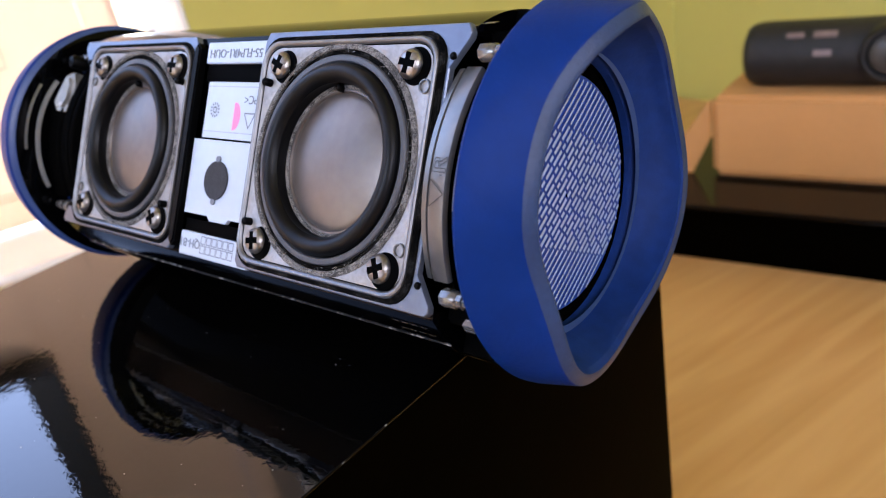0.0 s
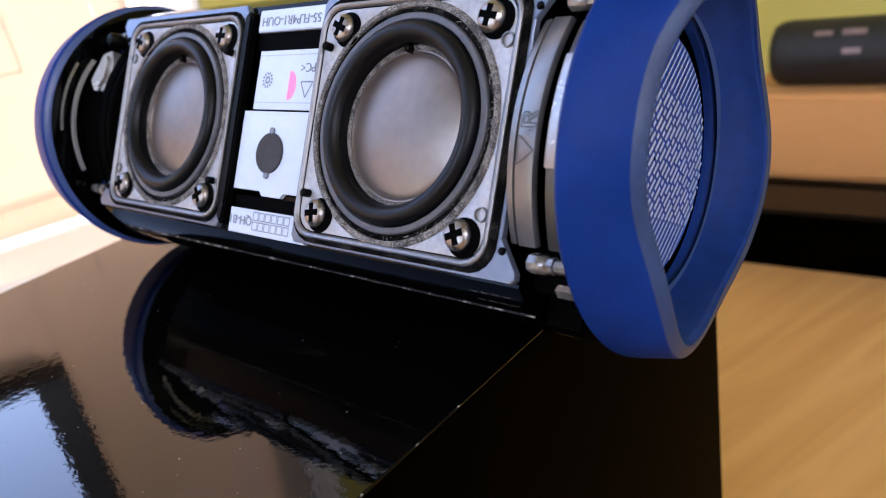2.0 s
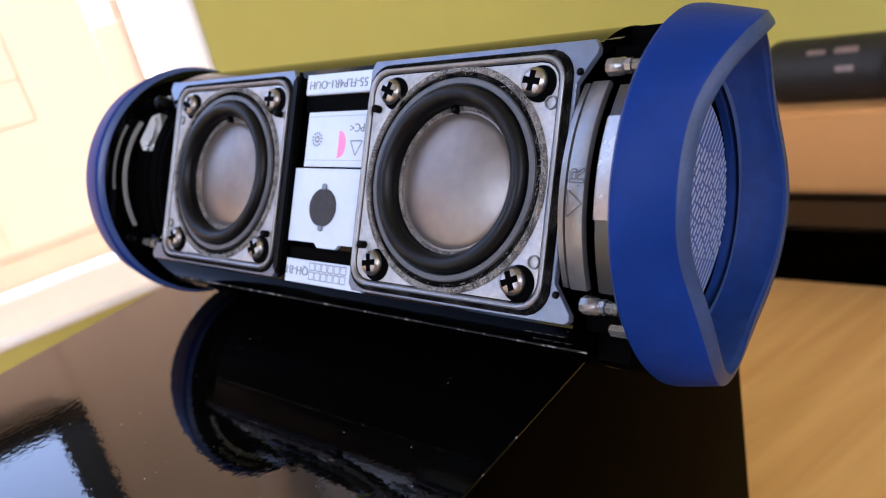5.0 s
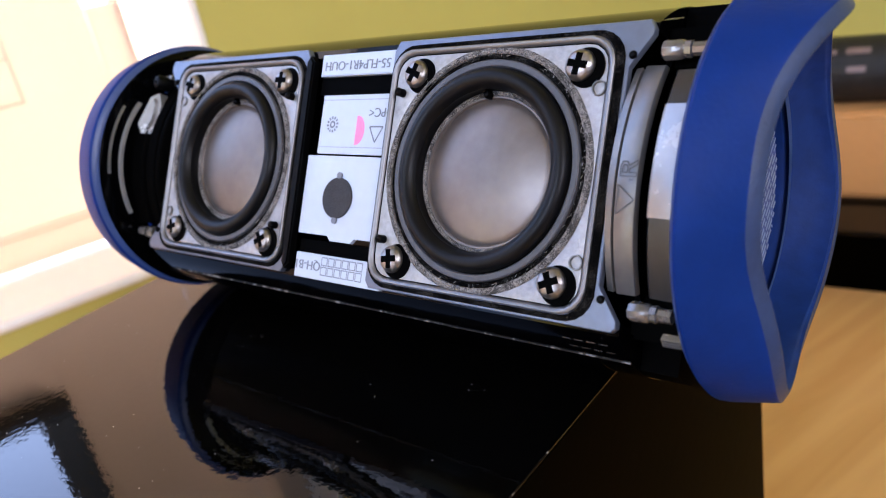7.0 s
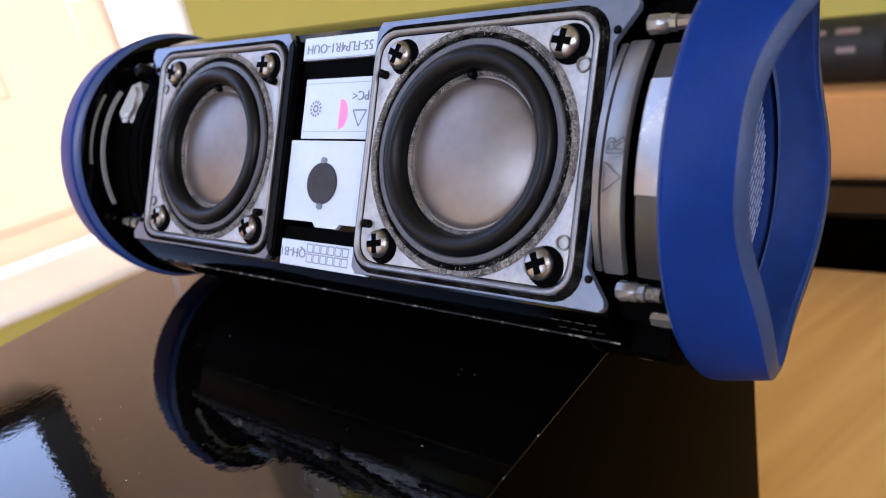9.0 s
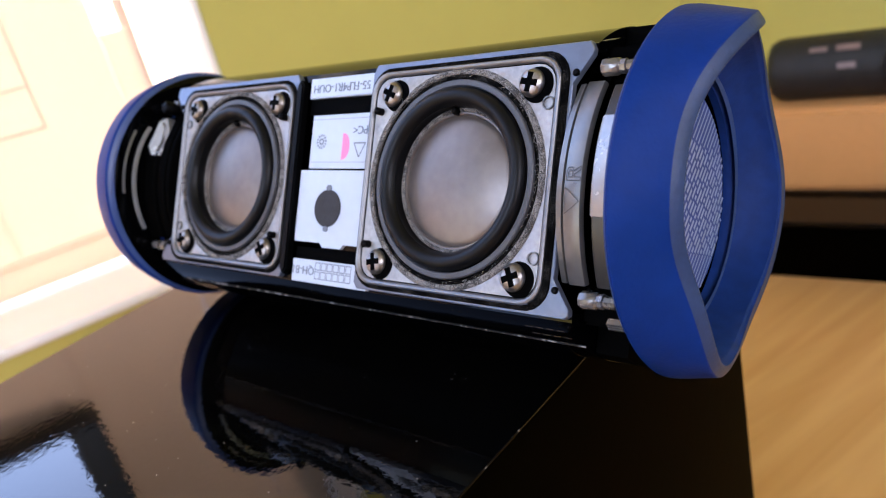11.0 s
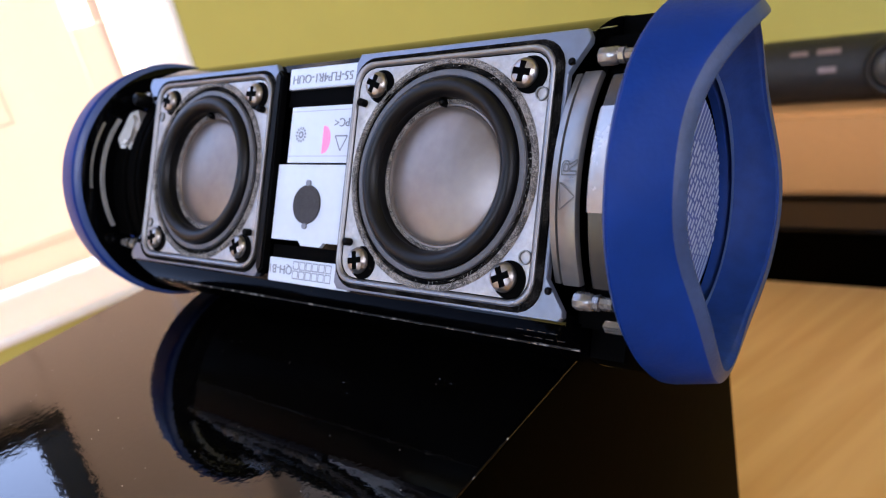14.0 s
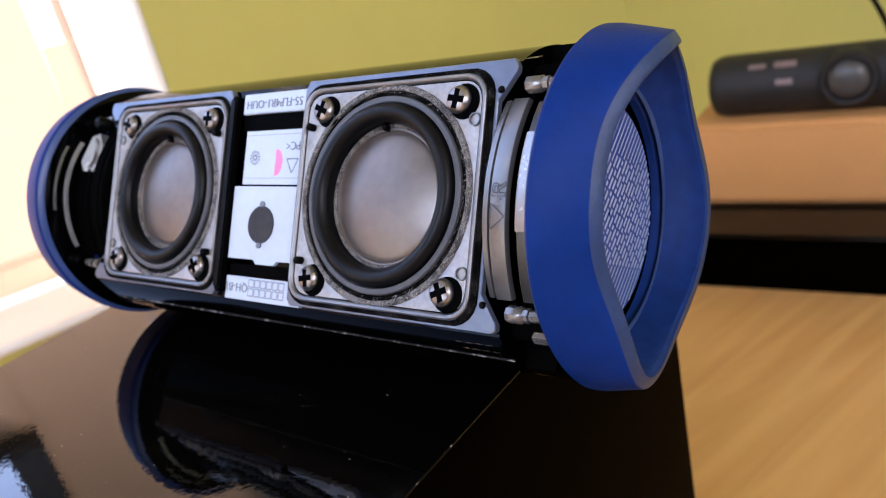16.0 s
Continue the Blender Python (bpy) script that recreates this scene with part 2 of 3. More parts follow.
def joined(*bms):
    out = bmesh.new()
    for b in bms:
        me = bpy.data.meshes.new("join")
        b.to_mesh(me); b.free()
        out.from_mesh(me)
        bpy.data.meshes.remove(me)
    return out


def moved(bm, m):
    bmesh.ops.transform(bm, matrix=m, verts=bm.verts)
    return bm


def text_part(name, body, size, m, material, parent, label="", depth=0.00006):
    cu = bpy.data.curves.new(name, "FONT")
    cu.body, cu.size, cu.align_x, cu.align_y, cu.extrude, cu.resolution_u = body, size, "CENTER", "CENTER", depth, 3
    ob = bpy.data.objects.new(name, cu)
    me = bpy.data.meshes.new_from_object(ob)
    bpy.data.objects.remove(ob); bpy.data.curves.remove(cu)
    me.transform(m)
    me.materials.clear(); me.materials.append(material)
    ob = new(name, me)
    ob.parent = parent
    if label:
        ob["label"] = label
    return ob


# ---- the room ----
WALL_D = 0.56
WALL = pose(0.095 + WALL_D * math.sin(radians(-72)), -0.1 + WALL_D * math.cos(radians(-72)), 0, 0, 0, 72)


def u_at(az):
    return WALL_D * math.tan(radians(az + 72))


DESK_Z, FLOOR_Z, CEIL_Z = -0.152, -0.902, 1.65
U_L, U_R, DEEP, TH = -2.3, u_at(-23.0), -2.7, 0.12
W_R, W_L, W_B, W_T = 0.158, -2.0, -0.1015, 1.15      # the window's opening
BL = 0.09                                                  # how deep the blinds hang in it


def setting(name, bm, material, label, category="wall", m=WALL):
    ob = part(name, bm, material, smooth=False)
    ob.matrix_world = m
    return tagged(ob, label, category, kind="structure")


setting("wall_window", joined(box_bm(U_L - TH, W_L, 0, TH, FLOOR_Z, CEIL_Z), box_bm(W_R, U_R + TH, 0, TH, FLOOR_Z, CEIL_Z),
        box_bm(W_L, W_R, 0, TH, FLOOR_Z, W_B), box_bm(W_L, W_R, 0, TH, W_T, CEIL_Z)), M_GREEN, "olive green painted wall around the window")
setting("wall_right", box_bm(U_R, U_R + TH, DEEP, 0, FLOOR_Z, CEIL_Z), M_GREEN, "olive green painted wall beside the desk")
V_L, V_R, V_B, V_T = -1.75, -0.35, 0.95, 1.58               # second window, unseen, added in the side wall for cool fill light
B_L, B_R, B_B, B_T = -1.10, 0.35, 0.62, 1.55                # third window, unseen, added behind the camera for fill light
# both walls are unseen; their tan keeps bounced light low and warm
setting("wall_left", joined(box_bm(U_L - TH, U_L, DEEP, V_L, FLOOR_Z, CEIL_Z), box_bm(U_L - TH, U_L, V_R, 0, FLOOR_Z, CEIL_Z),
        box_bm(U_L - TH, U_L, V_L, V_R, FLOOR_Z, V_B), box_bm(U_L - TH, U_L, V_L, V_R, V_T, CEIL_Z)), M_TAN, "unseen tan wall with an added window")
setting("wall_back", joined(box_bm(U_L - TH, B_L, DEEP - TH, DEEP, FLOOR_Z, CEIL_Z), box_bm(B_R, U_R + TH, DEEP - TH, DEEP, FLOOR_Z, CEIL_Z),
        box_bm(B_L, B_R, DEEP - TH, DEEP, FLOOR_Z, B_B), box_bm(B_L, B_R, DEEP - TH, DEEP, B_T, CEIL_Z)), M_TAN, "unseen tan wall with an added wide window")
fill_window_2 = tagged(empty("fill_window_2", WALL @ Matrix.Translation((U_L, 0, 0))), "unseen white-framed window added for fill light", "window", kind="structure")
for y in (V_L, (V_L + V_R) / 2 - 0.02, V_R - 0.04):
    part("window_frame", box_bm(-0.09, -0.05, y, y + 0.04, V_B + 0.0402, V_T - 0.0402, 0.003), M_WHITE, fill_window_2)
for z in (V_B, V_T - 0.04):
    part("window_frame", box_bm(-0.09, -0.05, V_L, V_R, z, z + 0.04, 0.003), M_WHITE, fill_window_2)
fill_window_3 = tagged(empty("fill_window_3", WALL @ Matrix.Translation((0, DEEP, 0))), "unseen wide white-framed window added for fill light", "window", kind="structure")
for x in (B_L, (B_L + B_R) / 2 - 0.02, B_R - 0.04):
    part("window_frame", box_bm(x, x + 0.04, -0.09, -0.05, B_B + 0.0402, B_T - 0.0402, 0.003), M_WHITE, fill_window_3)
for z in (B_B, B_T - 0.04):
    part("window_frame", box_bm(B_L, B_R, -0.09, -0.05, z, z + 0.04, 0.003), M_WHITE, fill_window_3)


def fill_window_light(width, height, energy, color, m):
    """Sky light for fill, in the opening of an added, unseen window."""
    data = bpy.data.lights.new("fill_daylight", "AREA")
    data.shape, data.size, data.size_y, data.energy, data.color = "RECTANGLE", width, height, energy, color
    new("fill_daylight", data).matrix_world = m


fill_window_light(V_T - V_B, V_R - V_L, 4.3, (0.66, 0.82, 1.0), WALL @ Matrix.Translation((U_L - 0.02, (V_L + V_R) / 2, (V_B + V_T) / 2)) @ Matrix.Rotation(radians(-90), 4, "Y"))
fill_window_light(B_R - B_L, B_T - B_B, 3.6, (1.0, 0.97, 0.92), WALL @ Matrix.Translation(((B_L + B_R) / 2, DEEP - 0.02, (B_B + B_T) / 2)) @ Matrix.Rotation(radians(90), 4, "X"))
setting("ceiling", box_bm(U_L - TH, U_R + TH, DEEP - TH, TH, CEIL_Z, CEIL_Z + 0.1), M_CEIL, "plain white ceiling", "ceiling")
setting("floor", box_bm(U_L - TH, U_R + TH, DEEP - TH, TH, FLOOR_Z - 0.1, FLOOR_Z), M_FLOOR, "brown wooden floor", "floor")

# window: rails, bars, sill, lining
def u_b(az):
    return (WALL_D + BL) * math.tan(radians(az + 72))


P1, P2, P3 = 0.102, u_b(-73.0), u_b(-75.2)
TOPBAR = 0.197
window = tagged(empty("window_1", WALL), "white window with a deep sill, bright with daylight", "window", kind="structure")
part("bottom_rail", box_bm(W_L, W_R - 0.005, BL - 0.006, BL + 0.02, -0.0890, -0.063, 0.003), M_BLIND, window, "cream cloth hem")
part("dark_bar", box_bm(P3, P2, BL - 0.03, BL + 0.02, TOPBAR + 0.002, W_T, 0.003), M_DARKFRAME, window, "dark upright window bar")
part("dark_bar", box_bm(-0.50, P3, BL - 0.03, BL + 0.02, TOPBAR + 0.001, TOPBAR + 0.006, 0.001), M_DARKFRAME, window, "dark window bar lying across")
# next two bars are unseen, added to edge the wide blind
part("dark_bar", box_bm(-0.525, -0.5005, BL - 0.03, BL + 0.02, -0.062, W_T, 0.003), M_DARKFRAME, window, "dark upright window bar")
part("dark_bar", box_bm(-1.45, -0.5255, BL - 0.03, BL + 0.02, 0.502, 0.53, 0.002), M_DARKFRAME, window, "dark window bar lying across")
part("lining", box_bm(W_R - 0.004, W_R - 0.0005, 0.001, TH, -0.0925, W_T - 0.002), M_WHITE, window, "white painted reveal")
part("window_sill", box_bm(W_L + 0.002, W_R - 0.005, -0.004, TH, -0.1010, -0.0940, 0.002), M_SILL, window)


# blinds of thin cream cloth in the opening
def blind(u0, u1, z0, z1, label):
    ob = part("window_blind", box_bm(u0, u1, BL, BL + 0.0015, z0, z1), M_BLIND, smooth=False)
    ob.matrix_world = WALL
    return tagged(ob, label, "blind", "blinds in the window")


b1 = blind(P2, P1, -0.0625, W_T, "cream cloth window blind glowing with daylight")
blind(-0.50, P2, -0.0625, TOPBAR, "short cream cloth window blind glowing with daylight")
# unseen blind, added so the drivers reflect warm light beside the sky
blind(-1.45, -0.5255, -0.0625, 0.50, "unseen wide cream blind added to shape reflected light")
# window post in two pieces, made of blind cloth so it glows
blind(0.1025, 0.1285, -0.0625, 0.081, "window post below the open pane, drawn as glowing cloth")
blind(0.1197, 0.1285, 0.0812, 0.1198, "window post beside the open pane, drawn as glowing cloth")
blind(0.1287, W_R - 0.005, -0.0625, 0.030, "narrow cream cloth strip beside the post")
blind(0.1025, W_R - 0.005, 0.120, W_T, "narrow cream cloth blind above the open strip of window")
# fine grey lines, one upright and two across, on the blind
line_boxes = []
UA = u_b(-68.3)
for x0, x1, z0, z1 in ((UA - 0.0009, UA, 0.027, 0.14), (UA - 0.11, UA, 0.0265, 0.0276), (UA - 0.11, UA, 0.058, 0.059)):
    line_boxes.append(box_bm(x0, x1, BL - 0.0012, BL - 0.0002, z0, z1))
part("seam", joined(*line_boxes), mat("fine_grey", (0.35, 0.30, 0.26), 0.8), b1, "fine grey lines on the cloth", smooth=False)

# ---- desk ----
desk = tagged(empty("desk", WALL @ Matrix.Translation((0, 0, FLOOR_Z))), "light oak desk with a plain smooth top", "desk")
part("desktop", box_bm(-0.95, U_R - 0.004, -1.0, -0.004, DESK_Z - FLOOR_Z - 0.028, DESK_Z - FLOOR_Z, 0.002), M_DESK, desk)
for x in (-0.92, U_R - 0.06):
    for y in (-0.97, -0.06):
        part("leg", box_bm(x, x + 0.05, y, y + 0.05, 0, DESK_Z - FLOOR_Z - 0.0285, 0.003), M_DESK, desk)

# ---- black lacquered box under the speaker ----
BX0, BX1, BY0, BY1 = -0.1445, 0.0146, -0.16, 0.102
lacquer_box = tagged(empty("gloss_box", pose(0, 0, DESK_Z)), "glossy black lacquered box with worn edges on the desk", "box")
part("body", box_bm(BX0, BX1, BY0, BY1, 0, -DESK_Z - 0.0006, 0.0002, 2), M_SIDE, lacquer_box, "dull black board sides")
part("top", box_bm(BX0, BX1, BY0, BY1, -DESK_Z - 0.0005, -DESK_Z, 0.0001, 2), M_LACQUER, lacquer_box, "glossy black lacquered top")
specks, rng = [], random.Random(3)
for i in range(80):
    x, y, r = rng.uniform(BX0 + 0.004, BX1 - 0.003), rng.uniform(-0.075, 0.0), rng.uniform(0.00005, 0.00016)
    bm = bmesh.new()
    k = rng.uniform(0, 3.1)
    bm.faces.new([bm.verts.new((x + r * (2.2 if n % 2 else 0.7) * math.cos(k + n * 1.047), y + r * math.sin(k + n * 1.047), -DESK_Z + 0.00003)) for n in range(6)])
    specks.append(bm)
part("dust", joined(*specks), mat("pale_dust", (0.26, 0.25, 0.24), 0.9), lacquer_box, "fine pale dust specks", smooth=False)
part("worn_edge", box_bm(BX1 - 0.00025, BX1 + 0.00006, BY0 + 0.001, -0.012, -DESK_Z - 0.00030, -DESK_Z + 0.00006, 0.0001), M_WORN, lacquer_box, "scuffed edge with pale nicks")

# ---- the opened speaker ----
TILT = 29.5
AY, RB = 0.0237, 0.0318
SPK = pose(0, 0, 0.0349 + AY * math.sin(radians(TILT)), -TILT, 0, 0)
speaker = tagged(empty("portable_speaker", SPK), "opened portable speaker with bare drivers and blue rubber end rings", "speaker")
XF = -0.0726                                   # middle of the far driver


def section(chord, r, n=72):
    """Section of the body: a circle about the axis, cut flat at the depth chord."""
    h = math.acos(max(-1, min(1, (AY - chord) / r)))
    return [(AY - r * math.cos(h + (2 * math.pi - 2 * h) * i / n), r * math.sin(h + (2 * math.pi - 2 * h) * i / n)) for i in range(n + 1)]


def trunk(x0, x1, chord, r):
    return grid_bm([[(x, y, z) for y, z in section(chord, r)] for x in (x0, x1)], True, True)


def tray(x0, x1, chord, r, half, floor_y):
    """Trunk with a pocket sunk in its flat front for the drivers."""
    loop = section(chord, r) + [(chord, -half), (floor_y, -half), (floor_y, half), (chord, half)]
    return grid_bm([[(x, y, z) for y, z in loop] for x in (x0, x1)], True, True)


part("shell", tray(XF - 0.0288, 0.0288, 0.0030, RB, 0.0226, 0.0092), M_GLOSS, speaker, "glossy black shell")
# ends of the same shell, their shade put into a near-black colour
part("shell_end", trunk(0.0289, 0.0352, 0.0125, RB - 0.0002), M_SHADE, speaker)
part("shell_end", trunk(XF - 0.0352, XF - 0.0289, 0.0125, RB - 0.0002), M_SHADE, speaker)


def down(a, r):
    """Point of the body's section at the angle a from straight down."""
    q = radians(a + TILT)
    return AY + r * math.sin(q), -r * math.cos(q)


# foot rail along the underside, with its dusty edge
rail = [down(-9, RB - 0.001), down(-9, 0.0350), down(-5, 0.0349), down(5, 0.0349), down(9, 0.0350), down(9, RB - 0.001)]
# rail coloured near-black for the shade under the body
part("foot_rail", grid_bm([[(x, y, z) for y, z in rail] for x in (XF - 0.028, 0.0115)], True, True), M_SHADE, speaker)
seam = [down(-56.2, RB - 0.0001), down(-56.2, RB + 0.0002), down(-55.6, RB + 0.0002), down(-55.6, RB - 0.0001)]
part("seam", grid_bm([[(x, y, z) for y, z in seam] for x in (XF - 0.028, 0.0285)], True, True), mat("dusty_seam", (0.018, 0.018, 0.018), 0.7, vary=0.5, scale=200, spec=0.1, speck=(0.24, 0.23, 0.22), speck_scale=900, speck_at=0.60), speaker, "dusty seam")


def plate_points(cx, k):
    """Outline of a driver's base plate; k = 1: tab to the right, -1: to the left."""
    pts = [(-0.0241, -0.0225), (-0.0231, -0.0237), (0.0280, -0.0237), (0.0287, -0.0230), (0.0287, -0.0184), (0.0268, -0.0180), (0.0252, -0.0170),
           (0.0252, 0.0170), (0.0268, 0.0180), (0.0287, 0.0184), (0.0287, 0.0230), (0.0280, 0.0243), (-0.0231, 0.0243), (-0.0241, 0.0225)]
    return [(cx + k * x, z) for x, z in pts]


def holed_plate(points, cx, hole, y0, y1):
    """Plate with this outline and a round hole about (cx, 0)."""
    angs = sorted({round(math.atan2(z, x - cx) % (2 * math.pi), 5) for x, z in points} | {round(2 * math.pi * i / 96, 5) for i in range(96)})

    def reach(a):
        best, dx, dz = 1.0, math.cos(a), math.sin(a)
        for (ax, az), (bx, bz) in zip(points, points[1:] + points[:1]):
            ex, ez, px, pz = bx - ax, bz - az, ax - cx, az
            den = dx * ez - dz * ex
            if abs(den) < 1e-12:
                continue
            t, s = (px * ez - pz * ex) / den, (px * dz - pz * dx) / den
            if t > 0 and -1e-4 <= s <= 1.0001:
                best = min(best, t)
        return best

    def loop(f, y):
        return [(cx + f(a) * math.cos(a), y, f(a) * math.sin(a)) for a in angs]
    return grid_bm([loop(lambda a: hole, y1), loop(lambda a: hole, y0), loop(lambda a: reach(a) - 0.0002, y0), loop(reach, y0 + 0.0002), loop(reach, y1)])


def driver(cx, k):
    base = part("base_plate", holed_plate(plate_points(cx, k), cx, 0.0191, 0.0016, 0.0030), M_PLATE, speaker, "grey-blue coated base plate")
    for s in (-1, 1):
        part("rivet", lathe_y([(0.0, 0.0011), (0.0004, 0.00112), (0.00065, 0.0014), (0.0007, 0.0018)], 16, cx + k * 0.0257, s * 0.0189), M_BLACK, base)
    hx, hz, rc = 0.0232, 0.0222, 0.0045

    def rim(d, y, dc=0.0, at=cx):
        """Loop along the frame's outline, d outside it."""
        return rr_loop(hx + d, hz + d, rc + dc, y, cx=at)
    fr = part("driver", grid_bm([rim(-0.0011, 0.0016, -0.0006), rim(-0.0012, 0.0013, -0.0007), circ_loop(0.0209, 0.0014, cx=cx), circ_loop(0.0195, 0.0022, cx=cx)]), M_FRAME, speaker, "square grey driver frame, dusty")
    part("frame_lip", grid_bm([rim(0, 0.0018), rim(0, 0.0008), rim(-0.0002, 0.0006), rim(-0.0005, 0.0006, -0.0004), rim(-0.0009, 0.0009, -0.0006), rim(-0.00105, 0.0014, -0.0006)]), M_SEAT, fr, "raised bare metal lip")
    # crease inside the lip drawn as a near-black line of shade
    part("lip_crease_shade", grid_bm([rim(-0.00105, 0.0012, -0.0006), rim(-0.00122, 0.00128, -0.0007), rim(-0.00125, 0.0014, -0.0007)]), M_SHADE, fr, "dark line for the shaded crease along the lip")
    # dark foam round the frame
    ox = cx + k * 0.0004
    part("rim_gasket", grid_bm([rim(0.0010, 0.00158, 0.0006, ox), rim(0.0009, 0.0012, 0.0006, ox), rim(0.0001, 0.0011)]), M_FOAM, fr, "black foam edge with dust")
    part("dust_ring", lathe_y([(0.0219, 0.0016), (0.0217, 0.00125), (0.0213, 0.00105), (0.0208, 0.00095), (0.0205, 0.0011), (0.0204, 0.0021)], 96, cx), M_DUST, fr, "dusty gasket ring")
    part("gasket_gap", lathe_y([(0.0205, 0.0016), (0.0203, 0.0014), (0.0197, 0.0014), (0.0194, 0.0016)], 96, cx), M_FOAM, fr, "dark gap with dust")
    part("flange", lathe_y([(0.0195, 0.0021), (0.0194, 0.0010), (0.0192, 0.0008), (0.0183, 0.0008), (0.0181, 0.0010), (0.0180, 0.0018)], 96, cx), M_FLANGE, fr, "matt grey rubber flange")
    prof = [(0.0181, 0.0016), (0.0180, 0.0014), (0.0178, 0.0011)]
    for i in range(1, 13):
        a = math.pi * i / 14
        prof.append((0.0160 + 0.0019 * math.cos(a), 0.0012 - 0.0021 * math.sin(a) + 0.0010 * (i / 14) ** 2))
    prof += [(0.0145, 0.0018), (0.01445, 0.0024), (0.0144, 0.0031), (0.0141, 0.0037)]
    part("surround", lathe_y(prof, 96, cx), M_RUBBER, fr, "black rubber surround")
    part("cone_rim", lathe_y([(0.0145, 0.0038), (0.0144, 0.0032), (0.0141, 0.0030), (0.0137, 0.0032), (0.0135, 0.0036)], 96, cx), M_DUST, fr, "dusty inner rim")
    part("cone", lathe_y([(0.0137, 0.0038), (0.0135, 0.0033), (0.0132, 0.0033), (0.0130, 0.0038), (0.0128, 0.0036), (0.0118, 0.00335), (0.0103, 0.0030), (0.0080, 0.00262), (0.0050, 0.00228), (0.0015, 0.00214)], 96, cx, cap_last=True), M_CONE, fr, "smooth grey-brown cone")
    part("nub", lathe_y([(0.0008, 0.0040), (0.0008, 0.0024), (0.0005, 0.0020), (0.0001, 0.0019)], 16, cx - 0.0014, 0.0137), M_BLACK, fr)
    for sx in (-1, 1):
        for sz in (-1, 1):
            x, z = cx + sx * 0.0172, sz * 0.0175
            # offset near-black disc for the well's shade, then screw with cross recess
            part("well_shade", lathe_y([(0.0033, 0.00130), (0.0032, 0.00104), (0.0005, 0.00102)], 32, x + 0.0010, z - 0.0003, cap_last=True), M_SHADE, fr, "flat dark disc for the screw well's shade")
            turn = 0.9 * sx + 0.5 * sz + cx * 20

            def star(k, y):
                out = []
                for i in range(64):
                    a = 2 * math.pi * (i + 0.5) / 64
                    q = (a + math.pi / 4) % (math.pi / 2) - math.pi / 4
                    L, w = 0.00180 * k, (0.00058 + 0.00024 * abs(math.cos(2 * q)) ** 6) * k
                    r = L / math.cos(q) if abs(math.tan(q)) < w / L else w / abs(math.sin(q))
                    out.append((x + r * math.cos(a + turn), y, z + r * math.sin(a + turn)))
                return out

            def ring_at(r, y):
                return [(x + r * math.cos(2 * math.pi * (i + 0.5) / 64 + turn), y, z + r * math.sin(2 * math.pi * (i + 0.5) / 64 + turn)) for i in range(64)]
            sc = part("screw", grid_bm([ring_at(0.0026, 0.0021), ring_at(0.00268, 0.0012), ring_at(0.00255, 0.0006), ring_at(0.0023, 0.0002), ring_at(0.0020, -0.00005), star(1.0, -0.0002)]), M_SCREW, fr, "steel cross-head screw")
            # recess coloured near-black to deepen its shade
            part("cross_recess", grid_bm([star(1.0, -0.0002), star(0.9, 0.0006), star(0.45, 0.0014)], True, True), M_SHADE, sc, "cross-shaped recess with its shade in the colour")
    for sz in (-1, 1):
        part("pin", lathe_y([(0.0008, 0.0018), (0.0008, -0.0002), (0.0005, -0.0005), (0.0001, -0.0006)], 16, cx - k * 0.0203, sz * 0.0140), M_BLACK, fr)
        part("moulded_ring", lathe_y([(0.0013, 0.0014), (0.0012, 0.0009), (0.0010, 0.0009), (0.0009, 0.0014)], 24, cx + k * 0.0209, sz * 0.0138), M_BAND, fr)
    fuzz, pick = bmesh.new(), random.Random(int(cx * 1e5) + 70)
    for i in range(420 if k == 1 else 160):
        a, r = pick.uniform(0, 2 * math.pi), pick.choice((0.0204, 0.0208, 0.0212)) + pick.uniform(-0.0006, 0.0006)
        px, pz, turn = cx + r * math.cos(a), r * math.sin(a), pick.uniform(0, math.pi)
        half, w, y = pick.uniform(0.00008, 0.00036), pick.uniform(0.000014, 0.00003), 0.0008 - pick.uniform(0, 0.00025)
        ux, uz = math.cos(turn), math.sin(turn)
        fuzz.faces.new([fuzz.verts.new((px + s * half * ux - q * w * uz, y + 0.0001 * s, pz + s * half * uz + q * w * ux)) for s, q in ((-1, -1), (1, -1), (1, 1), (-1, 1))])
    part("lint", fuzz, M_LINT, fr, "pale dust fibres", smooth=False)
    return fr


driver(0.0, 1)
part("edge_strip", poly_plate([(XF + 0.0236, -0.0215), (XF + 0.0246, -0.0228), (XF + 0.0259, -0.0215), (XF + 0.0259, 0.0215), (XF + 0.0246, 0.0228), (XF + 0.0236, 0.0215)], 0.0010, 0.0030, 0.0004), M_BLACK, speaker)
driver(XF, -1)

# label panels between the drivers
LX0, LX1 = -0.0442, -0.0205
panel = part("label_panel", joined(poly_plate([(LX0 + 0.0006, 0.0144), (LX1, 0.0144), (LX1, 0.0022), (LX0 + 0.0006, 0.0022)], 0.0026, 0.0032),
                                   poly_plate([(LX0 - 0.0016, 0.0017), (LX1, 0.0017), (LX1, -0.0148), (-0.0292, -0.0148), (-0.0302, -0.0158), (-0.0360, -0.0158), (-0.0370, -0.0148), (LX0 - 0.0016, -0.0148)], 0.0023, 0.0032)),
             M_LABEL, speaker, "pale blue-grey plastic panel with printed marks", smooth=False)
top_strip = part("label_strip", poly_plate([(LX0 - 0.0008, 0.0183), (LX1, 0.0183), (LX1, 0.0229), (LX0 - 0.0008, 0.0229)], 0.0020, 0.0032, 0.0002), M_LABEL, speaker, "pale printed strip", smooth=False)
